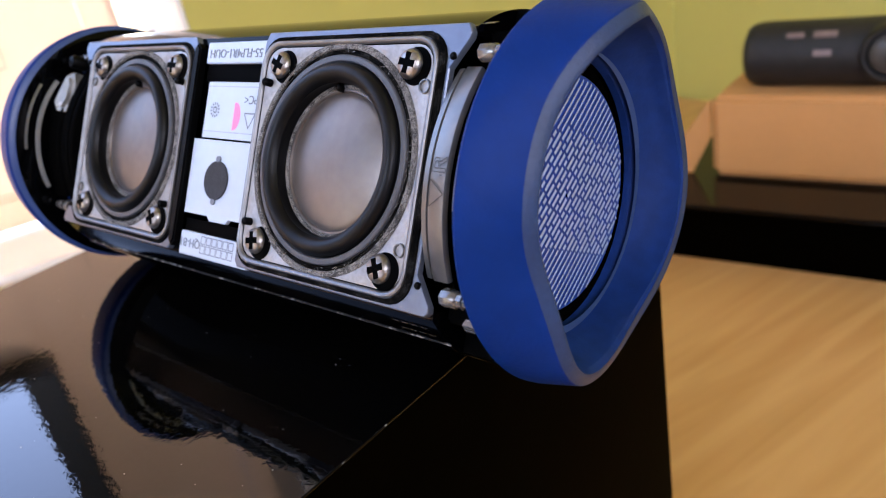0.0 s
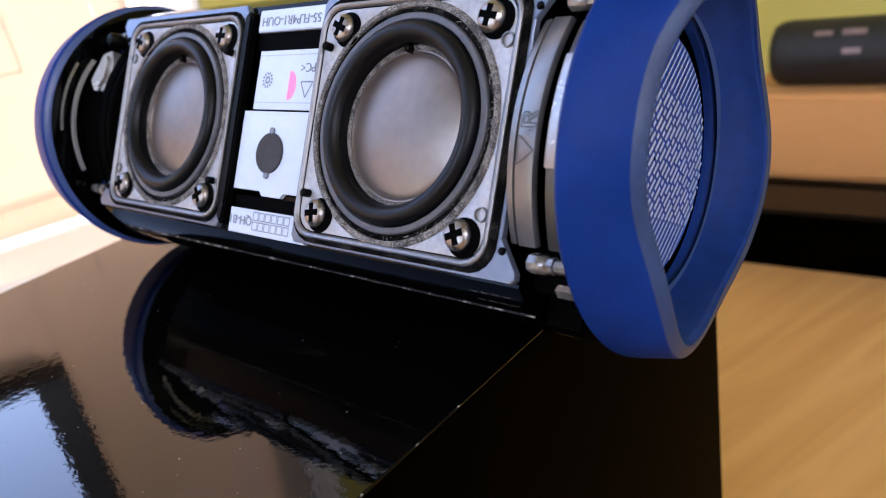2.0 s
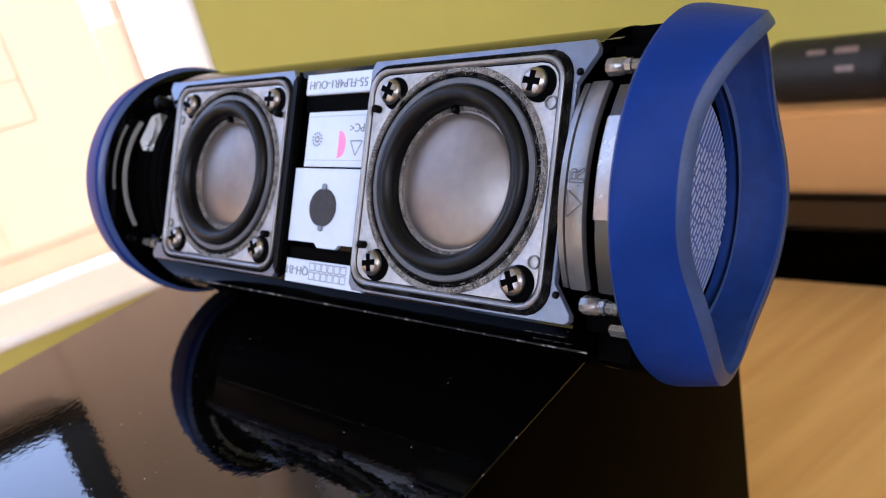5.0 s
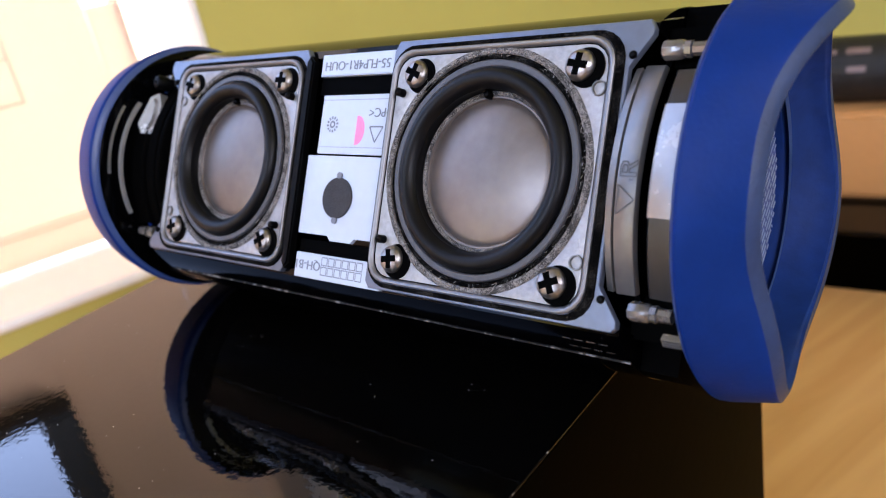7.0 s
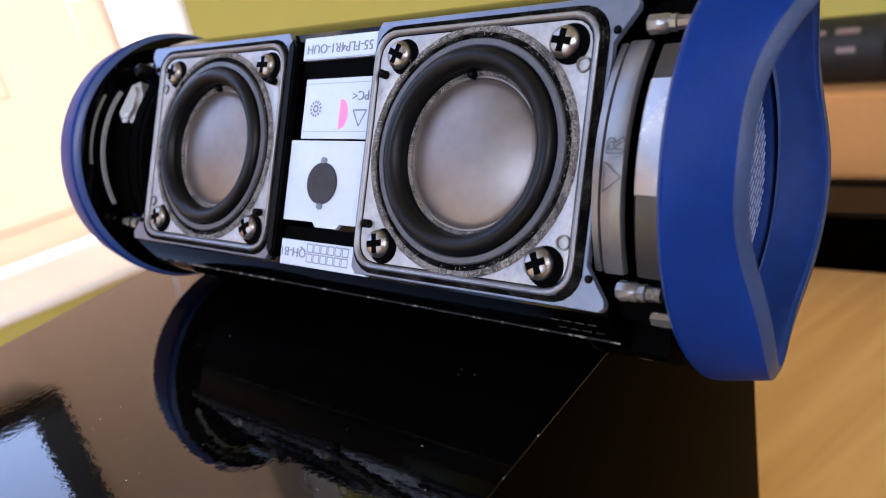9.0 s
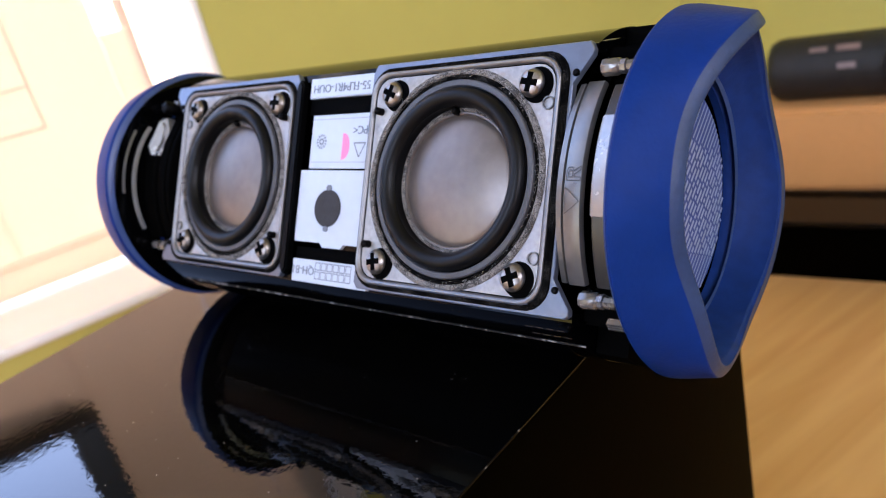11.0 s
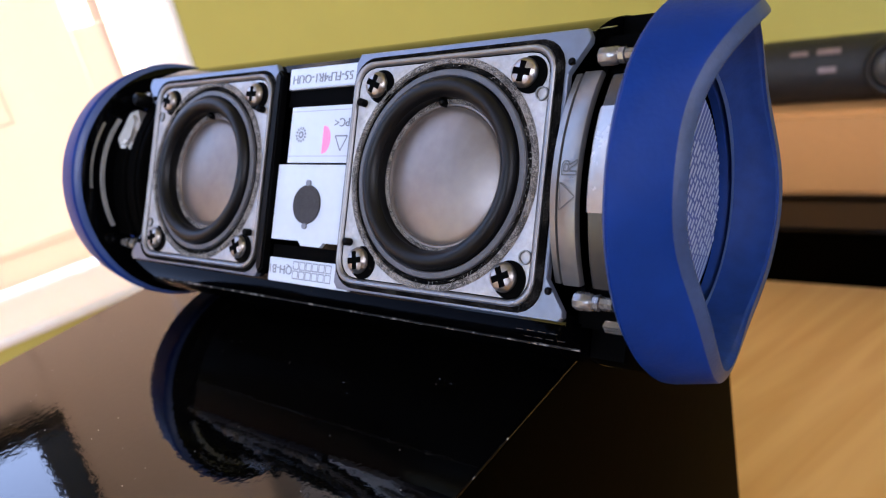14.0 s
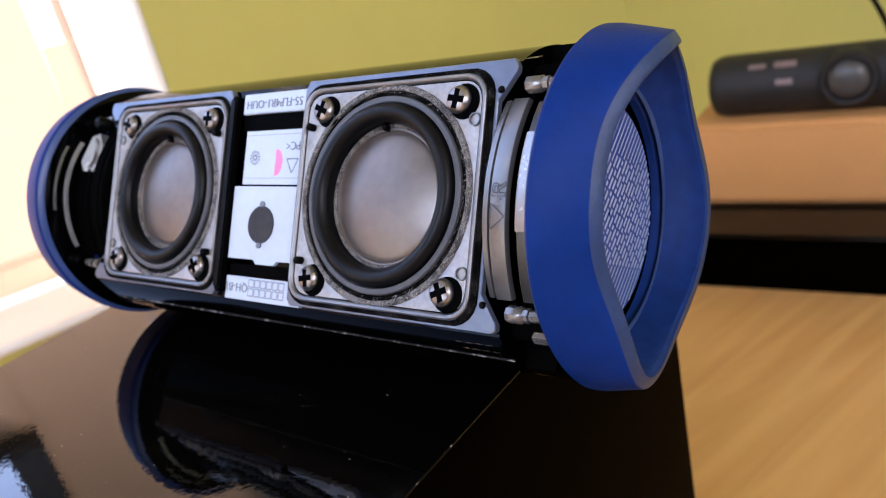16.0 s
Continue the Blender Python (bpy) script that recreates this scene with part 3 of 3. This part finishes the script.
low_strip = part("label_strip", poly_plate([(LX0 - 0.0008, -0.0240), (LX1, -0.0240), (LX1, -0.0188), (LX0 - 0.0008, -0.0188)], 0.0018, 0.0032, 0.0002), M_LABEL, speaker, "pale printed strip", smooth=False)
# flat near-black strips drawn for the shaded gaps between the labels
for z, h in ((0.0164, 0.0018), (-0.0173, 0.0013)):
    part("slot", poly_plate([(LX0 - 0.001, z - h), (LX1, z - h), (LX1, z + h), (LX0 - 0.001, z + h)], 0.0028, 0.0033), M_SHADE, speaker, smooth=False)


def flat(x, z, y, turn=0.0):
    """Pose for print lying on the front face, turned in its plane."""
    return Matrix.Translation((x, y, z)) @ Matrix.Rotation(radians(90), 4, "X") @ Matrix.Rotation(radians(turn), 4, "Z")


text_part("lettering", "55-FLP4R1-OUH", 0.0027, flat(-0.0345, 0.0205, 0.00195, 180), M_INK, top_strip)
text_part("lettering", "QH-B1", 0.0027, flat(-0.0411, -0.0212, 0.00175, 180), M_INK, low_strip)
text_part("lettering", ">PC<", 0.0026, flat(-0.0268, 0.0108, 0.00255, 180), M_INK, panel)
for i in range(6):
    for j in range(2):
        x, z = -0.0361 + i * 0.0020, -0.0221 + j * 0.0020
        loop = [(-0.0009, -0.0009), (0.0009, -0.0009), (0.0009, 0.0009), (-0.0009, 0.0009)]
        bm = bmesh.new()
        o = [bm.verts.new((x + a, 0.00175, z + b)) for a, b in loop]
        q = [bm.verts.new((x + a * 0.78, 0.00175, z + b * 0.78)) for a, b in loop]
        for n in range(4):
            bm.faces.new((o[n], o[(n + 1) % 4], q[(n + 1) % 4], q[n]))
        part("printed_cell", bm, M_INK, low_strip, smooth=False)


def arc_ring(cx, cz, r0, r1, y, a0=0, a1=360, n=40):
    return grid_bm([[(cx + r * math.cos(radians(a0 + (a1 - a0) * i / (n - 1))), y, cz + r * math.sin(radians(a0 + (a1 - a0) * i / (n - 1)))) for i in range(n)] for r in (r0, r1)], False)


def stroke(points, w, y):
    bms = []
    for (ax, az), (bx, bz) in zip(points, points[1:]):
        d = Vector((bx - ax, 0, bz - az)); nrm = Vector((-d.z, 0, d.x)).normalized() * w / 2
        bm = bmesh.new()
        A, B = Vector((ax, y, az)), Vector((bx, y, bz))
        bm.faces.new([bm.verts.new(v) for v in (A + nrm, B + nrm, B - nrm, A - nrm)])
        bms.append(bm)
    return joined(*bms)


part("date_mark", joined(arc_ring(-0.0400, 0.0083, 0.0004, 0.0008, 0.00255), *[arc_ring(-0.0400, 0.0083, 0.0011, 0.0017, 0.00255, a, a + 17, 4) for a in range(0, 360, 30)]), M_INK, panel, smooth=False)
tri = [(-0.0274 + 0.0021 * math.cos(radians(a)), 0.0068 + 0.0021 * math.sin(radians(a))) for a in (-90, 30, 150, 270)]
part("recycling_mark", stroke(tri, 0.0003, 0.00255), M_INK, panel, smooth=False)
bm = bmesh.new()
bm.faces.new([bm.verts.new((-0.0330 + 0.0024 * max(0, math.cos(radians(a))) ** 0.8, 0.00255, 0.0071 + 0.0030 * math.sin(radians(a)))) for a in range(-90, 91, 10)])
part("ink_stamp", bm, M_PINK, panel, "pink ink stamp", smooth=False)
part("panel_line", joined(stroke([(LX0 + 0.0008, 0.0134), (LX1, 0.0134)], 0.00016, 0.00255), stroke([(LX0 + 0.0008, 0.0036), (LX1, 0.0036)], 0.00016, 0.00255)), mat("grey_blue_line", (0.30, 0.33, 0.40), 0.6), panel, smooth=False)
part("felt_dot", lathe_y([(0.0042, 0.0023), (0.0042, 0.0020), (0.0041, 0.0019)], 48, -0.0353, -0.0069, cap_last=True), M_DISC, panel, "dark grey round felt dot")
part("dot_nub", joined(lathe_y([(0.0007, 0.0023), (0.0007, 0.0019)], 16, -0.0353, -0.0023, cap_last=True), lathe_y([(0.0007, 0.0023), (0.0007, 0.0019)], 16, -0.0353, -0.0115, cap_last=True)), M_INK, panel)


# ends: radiator housings, posts, rings
def end_cap(k, near):
    """The end of the speaker beside a driver; k = 1 to the right."""
    cx = 0.0 if near else XF

    def X(x):
        return cx + k * x
    HY, W, RH = 0.0330, 31, 0.0340                   # flatly curved front of the end housing
    # far end's housing, band and rim turn near-black: shade by colour
    part("housing", lathe_x([(X(0.0252), RH - 0.006), (X(0.0252), RH - 0.0007), (X(0.0255), RH - 0.0002), (X(0.0266), RH), (X(0.0268), RH - 0.0006)], 40, HY, a0=-W, a1=W), M_BAND if near else M_SHADE, speaker, "dark grey moulded housing" if near else "")
    band = part("housing_band", lathe_x([(X(0.0269), RH - 0.001), (X(0.0271), RH + 0.0001), (X(0.0274), RH + 0.0003), (X(0.0303), RH + 0.0003), (X(0.0306), RH - 0.0001), (X(0.0307), RH - 0.0006)], 40, HY, a0=-W, a1=W), M_BAND if near else M_SHADE, speaker)
    # groove and its side wall near-black in place of shade
    part("groove", lathe_x([(X(0.0306), RH - 0.0007), (X(0.0306), RH - 0.0035), (X(0.0336), RH - 0.0035)], 40, HY, a0=-W - 4, a1=W + 4), M_SHADE, speaker)
    part("radiator_rim", lathe_x([(X(0.0322), RH - 0.0035), (X(0.0323), RH - 0.0002), (X(0.0327), RH + 0.0003), (X(0.0394), RH + 0.0006)], 40, HY, a0=-W, a1=W - 2), M_UNDER if near else M_SHADE, speaker, "dark brown-grey rim" if near else "")
    if near:
        part("rim_panel", lathe_x([(X(0.0324), RH + 0.0004), (X(0.0326), RH + 0.0008), (X(0.0330), RH + 0.0010), (X(0.0394), RH + 0.0012)], 32, HY, a0=-10, a1=18), M_RIM, speaker, "pale smooth panel on the rim")
    for s in (-1, 1):
        part("post", lathe_x([(X(0.0298), 0.0001), (X(0.0298), 0.0014), (X(0.0301), 0.0016), (X(0.0328), 0.0016), (X(0.0332), 0.0013), (X(0.0342), 0.0014), (X(0.0344), 0.0011), (X(0.0365), 0.0011)], 8, 0.0036, s * 0.0199), M_SILVER, speaker, "short silver post")
        part("bracket", box_bm(min(X(0.0289), X(0.0372)), max(X(0.0289), X(0.0372)), 0.0062, 0.0140, s * 0.0208 - 0.0035, s * 0.0208 + 0.0035, 0.0006), M_SHADE, speaker)
    if near:
        y = HY - RH - 0.00040
        outer = [(0, 0), (0, 1), (0.45, 1), (0.62, 0.88), (0.62, 0.62), (0.45, 0.5), (0.68, 0), (0.5, 0), (0.3, 0.46), (0.16, 0.46), (0.16, 0), (0, 0)]
        inner = [(0.16, 0.58), (0.16, 0.88), (0.4, 0.88), (0.48, 0.8), (0.48, 0.66), (0.4, 0.58), (0.16, 0.58)]
        letter = [stroke([(X(0.0302) - v * 0.0026, -0.0002 + u * 0.0036) for u, v in pts], 0.00017, y) for pts in (outer, inner)]
        part("lettering", joined(*letter), M_FARRIB, band, "engraved outlined letter", smooth=False)
        mark = [(X(0.0275), 0.0022), (X(0.0302), 0.0), (X(0.0275), -0.0022), (X(0.0275), 0.0022)]
        round_axis = Matrix.Translation((0, HY, 0)) @ Matrix.Rotation(0.0036 / RH, 4, "X") @ Matrix.Translation((0, -HY, 0))
        part("arrow_mark", moved(stroke(mark, 0.00018, y), round_axis), M_FARRIB, band, "engraved arrow", smooth=False)
    # rubber ring with its wavy lip
    n = 144
    rings = []
    angs = [2 * math.pi * i / n for i in range(n)]

    def loop(fx, fr, cy=AY):
        return [(X(fx(a)), cy - fr(a) * math.cos(a), fr(a) * math.sin(a)) for a in angs]

    def LX(a):
        return lip_x(a) if near else 0.0505 + 0.3 * (lip_x(a) - 0.0468)

    def LR(a):
        return lip_r(a) if near else 0.0325
    CR = AY - 0.0009                                 # middle of the ring's inner edge

    def R0(a):
        return 0.0341 - (0.0014 if near and math.sin(a) < 0 else 0.0) * math.sin(a) ** 2
    for x, dr in ((0.0388, 0.0090), (0.0390, 0.0026), (0.0393, 0.0012), (0.0399, 0.0005), (0.0405, 0.0001)):
        rings.append(loop(lambda a: x, lambda a: R0(a) - dr, CR))
    flange, rings = rings[:4], rings[3:]
    for g in (0.15, 0.32, 0.5, 0.68, 0.85, 0.95, 1.0):
        rings.append(loop(lambda a: 0.0405 + g * (LX(a) - 0.0405), lambda a: R0(a) + g ** 1.2 * (LR(a) - R0(a)), CR + g * (AY - CR)))
    def out(a):
        return 0.5 + 0.5 * math.cos(a)
    rings.append(loop(lambda a: LX(a) + 0.0001, lambda a: LR(a) - 0.0001))
    face = [rings[-1]]
    for dx, dr in ((0.0004, -0.00035), (0.0009, -0.0009), (0.0014, -0.0015), (0.0016, -0.0019), (0.0015, -0.0022)):
        face.append(loop(lambda a: LX(a) + dx * out(a), lambda a: LR(a) + dr))
    wall = [face[-1]]
    for dx, dr in ((0.0011, -0.0024), (0.0004, -0.0027), (-0.0008, -0.0029)):
        wall.append(loop(lambda a: LX(a) + dx * out(a) - 0.0004, lambda a: LR(a) + dr))
    for g in (0.12, 0.35, 0.6, 0.85, 1.0):
        wall.append(loop(lambda a: (1 - g) * (LX(a) - 0.0015) + g * 0.0376, lambda a: (1 - g ** 1.2) * (LR(a) - 0.0029) + g ** 1.2 * 0.0247))
    wall.append(loop(lambda a: 0.0362, lambda a: 0.0245))
    rubber = part("rubber_ring", grid_bm(rings, closed=True), M_BLUE, speaker, "blue silicone end ring with a wavy lip")
    # edge glow from the window painted as a paler blue
    part("flange", grid_bm(flange), M_FLARE, rubber, "inner edge of the ring, paled for window light")
    # lip face paled by colour where it catches light
    part("lip_face", grid_bm(face), M_EDGE, rubber, "face of the blue lip, paled as if catching light")
    part("inner_wall", grid_bm(wall), M_INNER, rubber, "dusty inner wall of the ring")
    part("radiator_groove", lathe_x([(X(0.0366), 0.0250), (X(0.0350), 0.0245), (X(0.0340), 0.0226), (X(0.0350), 0.0209), (X(0.0365), 0.0208)], 96, AY), M_SHADE, speaker, "black rubber groove")
    disc = part("radiator_disc", lathe_x([(X(0.0360), 0.0211), (X(0.0371), 0.0211), (X(0.0374), 0.0208), (X(0.0376), 0.0150), (X(0.0377), 0.0060), (X(0.0377), 0.0003)], 96, AY), M_BLUE_DISC, speaker, "blue passive radiator disc with pale stripes")
    if near:
        rng = random.Random(5)
        bars = []
        rad = 0.0203
        ang = radians(57)
        ux, uz = math.cos(ang), math.sin(ang)        # along a stripe, in the disc's plane
        step = 0.00128
        for i in range(-15, 16):
            o = i * step
            half = math.sqrt(max(0.0, rad * rad - o * o))
            if half < 0.002:
                continue
            # thin whole stripes above and below, thick broken dashes between
            t, cuts, row = -half, [], 0
            while t < half - 0.0004:
                z0 = t * uz + o * ux
                if abs(z0) < 0.0098:
                    ln = (0.0030, 0.0011, 0.0024)[(row + i) % 3] * rng.uniform(0.85, 1.15)
                    cuts.append((t, min(half, t + ln), 0.00034))
                    t += ln + 0.00055
                    row += 1
                else:
                    end = half if z0 >= 0.0098 else min(half, (-0.0098 - o * ux) / uz + 0.0001)
                    n_seg = max(1, int((end - t) / 0.0025))
                    cuts += [(t + (end - t) * q / n_seg, t + (end - t) * (q + 1) / n_seg, 0.00022) for q in range(n_seg)]
                    t = end + 0.0003
            for a, b, w in cuts:
                pts = []
                for tt, ww in ((a, -w), (b, -w), (b, w), (a, w)):
                    yy = tt * ux - (o + ww) * uz
                    zz = tt * uz + (o + ww) * ux
                    pts.append((X(0.03800 - 0.0003 * (tt * tt + o * o) / rad ** 2), AY + yy, zz))
                bm = bmesh.new()
                bm.faces.new([bm.verts.new(p) for p in pts])
                bars.append(bm)
        part("stripes", joined(*bars), M_STRIPE, disc, "pale diagonal stripes and dashes", smooth=False)
    else:
        part("end_wall", lathe_x([(X(0.0386), 0.0331), (X(0.0384), 0.0300), (X(0.0384), 0.0150)], 96, AY), M_GLOSS, speaker)
        part("clip_arc", lathe_x([(X(0.0372), 0.0275), (X(0.0373), 0.0283), (X(0.0379), 0.0285), (X(0.0381), 0.0275)], 40, AY, 0, a0=-34, a1=28), M_RIM, speaker, "shiny curved clip")
        part("clip_arc", lathe_x([(X(0.0380), 0.0304), (X(0.0381), 0.0309), (X(0.0385), 0.0310), (X(0.0386), 0.0304)], 40, AY, 0, a0=-12, a1=22), M_BAND, speaker, "dull grey curved strip")
        part("clip", moved(poly_plate([(-0.0030, -0.0030), (-0.0012, -0.0050), (0.0016, -0.0044), (0.0026, -0.0010), (0.0022, 0.0034), (0.0004, 0.0062), (-0.0018, 0.0046)], -0.0012, 0.0030, 0.0011), Matrix.Translation((X(0.0325), -0.0005, 0.0098)) @ Matrix.Rotation(radians(20), 4, "Z") @ Matrix.Rotation(radians(14), 4, "Y")), M_RIM, speaker, "shiny faceted clip")
        part("clip_boss", lathe_y([(0.0019, 0.0030), (0.0018, -0.0004), (0.0013, -0.0010), (0.0003, -0.0012)], 20, X(0.0312), 0.0186), M_BLACK, speaker, "round black boss")


LIP_X = (0.04766, 0.00178, 0.00007, -0.0009, 0.00111, -0.0018, 0.0002, -0.00022, -0.00031, 0.00013, -0.0002, 0.00033, -0.00014, 0.0002, 0.00008)
LIP_R = (0.0306, -0.00112, 0.00188, -0.00091, -0.0005, -0.00053, 0.0009, 0.00018, 0.00038, 0.00009, -0.00022, 0.00013, -0.00022, 0.00007, -0.00015)


def waves(a, co):
    return co[0] + sum(co[2 * k - 1] * math.cos(k * a) + co[2 * k] * math.sin(k * a) for k in range(1, 8))


def lip_x(a):
    return waves(a, LIP_X)


def lip_r(a):
    return waves(a, LIP_R)


end_cap(1, True)
end_cap(-1, False)

# small ribbed latch by the ring, low on the end
part("latch", joined(*[moved(box_bm(-0.0016, 0.0016, -0.0003, 0.0010, -0.00022 + k * 0.0006, 0.00022 + k * 0.0006, 0.0001), Matrix.Translation((0.0374, 0.0024, -0.0236)) @ Matrix.Rotation(radians(50), 4, "X")) for k in (-1, 0, 1)]), M_SILVER, speaker, "small ribbed grey latch")
# worn pale marks on the upper edge of the shell
marks, rng = [], random.Random(11)
for i in range(22):
    x = -0.02 + 0.05 * rng.random() ** 0.6
    a = radians(47.5 + 3.5 * rng.random())
    da, w = radians(0.25 + 0.3 * rng.random()), 0.0006 + 0.0022 * rng.random()
    bm = bmesh.new()
    bm.faces.new([bm.verts.new((x + dx, AY - (RB + 0.00004) * math.cos(a + d), (RB + 0.00004) * math.sin(a + d))) for dx, d in ((0, 0), (w, 0), (w, da), (0, da))])
    marks.append(bm)
part("scuffs", joined(*marks), M_SILVER, speaker, "small pale scuffs", smooth=False)

# small vent marks low on the shell
vents = []
for i in range(4):
    for j in range(3):
        y, z = down(-65 + j * 4, RB + 0.00005)
        y2, z2 = down(-64.4 + j * 4, RB + 0.00005)
        bm = bmesh.new()
        x = 0.0180 + i * 0.0022 + j * 0.0006
        bm.faces.new([bm.verts.new(p) for p in ((x, y, z), (x + 0.0015, y, z), (x + 0.0015, y2, z2), (x, y2, z2))])
        vents.append(bm)
part("vent_marks", joined(*vents), M_SILVER, speaker, smooth=False)

# ---- behind: black box, brown carton, small black speaker ----
BACK = pose(-0.0865, 0.335, 0, 0, 0, 3)
BLK_TOP, CART_TOP = -0.114, -0.0595
black_box = empty("storage_box", BACK @ Matrix.Translation((0, 0, DESK_Z)))
part("body", box_bm(-0.06, 0.31, 0, 0.125, 0, BLK_TOP - DESK_Z - 0.0032, 0.0015), M_SIDE, black_box)
part("lid", box_bm(-0.06, 0.31, -0.0006, 0.1256, BLK_TOP - DESK_Z - 0.003, BLK_TOP - DESK_Z, 0.0008), M_LID, black_box, "glossy black lid")
tagged(black_box, "low glossy black box standing on the desk", "box")
carton = tagged(empty("carton", BACK @ Matrix.Translation((0.008, 0.048, BLK_TOP))), "brown cardboard carton on the black box", "carton")
part("body", box_bm(0, 0.27, 0, 0.075, 0, CART_TOP - BLK_TOP, 0.004, 3), M_CARTON, carton)
part("flap", poly_plate([(-0.0006, 0.052), (-0.018, 0.028), (-0.030, 0.0004), (-0.014, 0.0004), (-0.0008, 0.027)], 0.002, 0.0042, 0.0005), M_CARTON, carton, "loose cardboard flap")
small = tagged(empty("small_speaker", BACK @ Matrix.Translation((0.024, 0.076, CART_TOP + 0.0198))), "black cloth-covered cylindrical speaker lying on the carton", "speaker")
prof = [(0.0, 0.0135), (0.0015, 0.0170), (0.005, 0.0190), (0.010, 0.0198), (0.21, 0.0198), (0.218, 0.0215), (0.22, 0.0140)]
part("barrel", lathe_x(prof, 64, cap=True), M_FAR, small)
knob = part("knob", moved(lathe_y([(0.0168, 0.010), (0.0166, -0.002), (0.0150, -0.0042), (0.0128, -0.0040), (0.0118, -0.0018)], 40, 0.0, 0.0), Matrix.Translation((0.083, -0.0185, 0.0030))), M_FAR, small, "round black knob")
part("dome", moved(lathe_y([(0.0120, 0.004), (0.0117, -0.0030), (0.0098, -0.0056), (0.0060, -0.0074), (0.0015, -0.0080)], 40, 0.0, 0.0, cap_last=True), Matrix.Translation((0.083, -0.0185, 0.0030))), M_FARRIB, knob, "dark grey domed middle")
for x, w, z, h in ((0.026, 0.010, 0.0122, 0.0034), (0.041, 0.013, 0.0120, 0.0042), (0.042, 0.010, 0.0025, 0.0036)):
    y = -math.sqrt(0.0198 ** 2 - (z + h / 2) ** 2)
    part("badge", moved(box_bm(-w / 2, w / 2, -0.0004, 0.0025, -h / 2, h / 2, 0.0003), Matrix.Translation((x + w / 2, y, z + h / 2)) @ Matrix.Rotation(-math.asin((z + h / 2) / 0.0198), 4, "X")), M_BADGE, small, "dull reddish badge")

# thin black cable hanging behind the small speaker
cable_data = bpy.data.curves.new("power_cable", "CURVE")
cable_data.dimensions, cable_data.bevel_depth, cable_data.bevel_resolution = "3D", 0.0017, 3
spline = cable_data.splines.new("BEZIER")
bends = ((-0.030, 0.500, 0.120), (0.0165, 0.466, 0.006), (0.0290, 0.464, -0.021), (0.040, 0.468, -0.070), (0.075, 0.478, DESK_Z + 0.0018), (0.125, 0.486, DESK_Z + 0.0018))
spline.bezier_points.add(len(bends) - 1)
for bend, p in zip(spline.bezier_points, bends):
    bend.co, bend.handle_left_type, bend.handle_right_type = p, "AUTO", "AUTO"
held = bpy.data.objects.new("power_cable", cable_data)
cable_mesh = bpy.data.meshes.new_from_object(held)
bpy.data.objects.remove(held)
bpy.data.curves.remove(cable_data)
cable_mesh.materials.clear()
cable_mesh.materials.append(M_BLACK)
tagged(new("power_cable", cable_mesh), "thin black cable hanging behind the speaker", "cable")
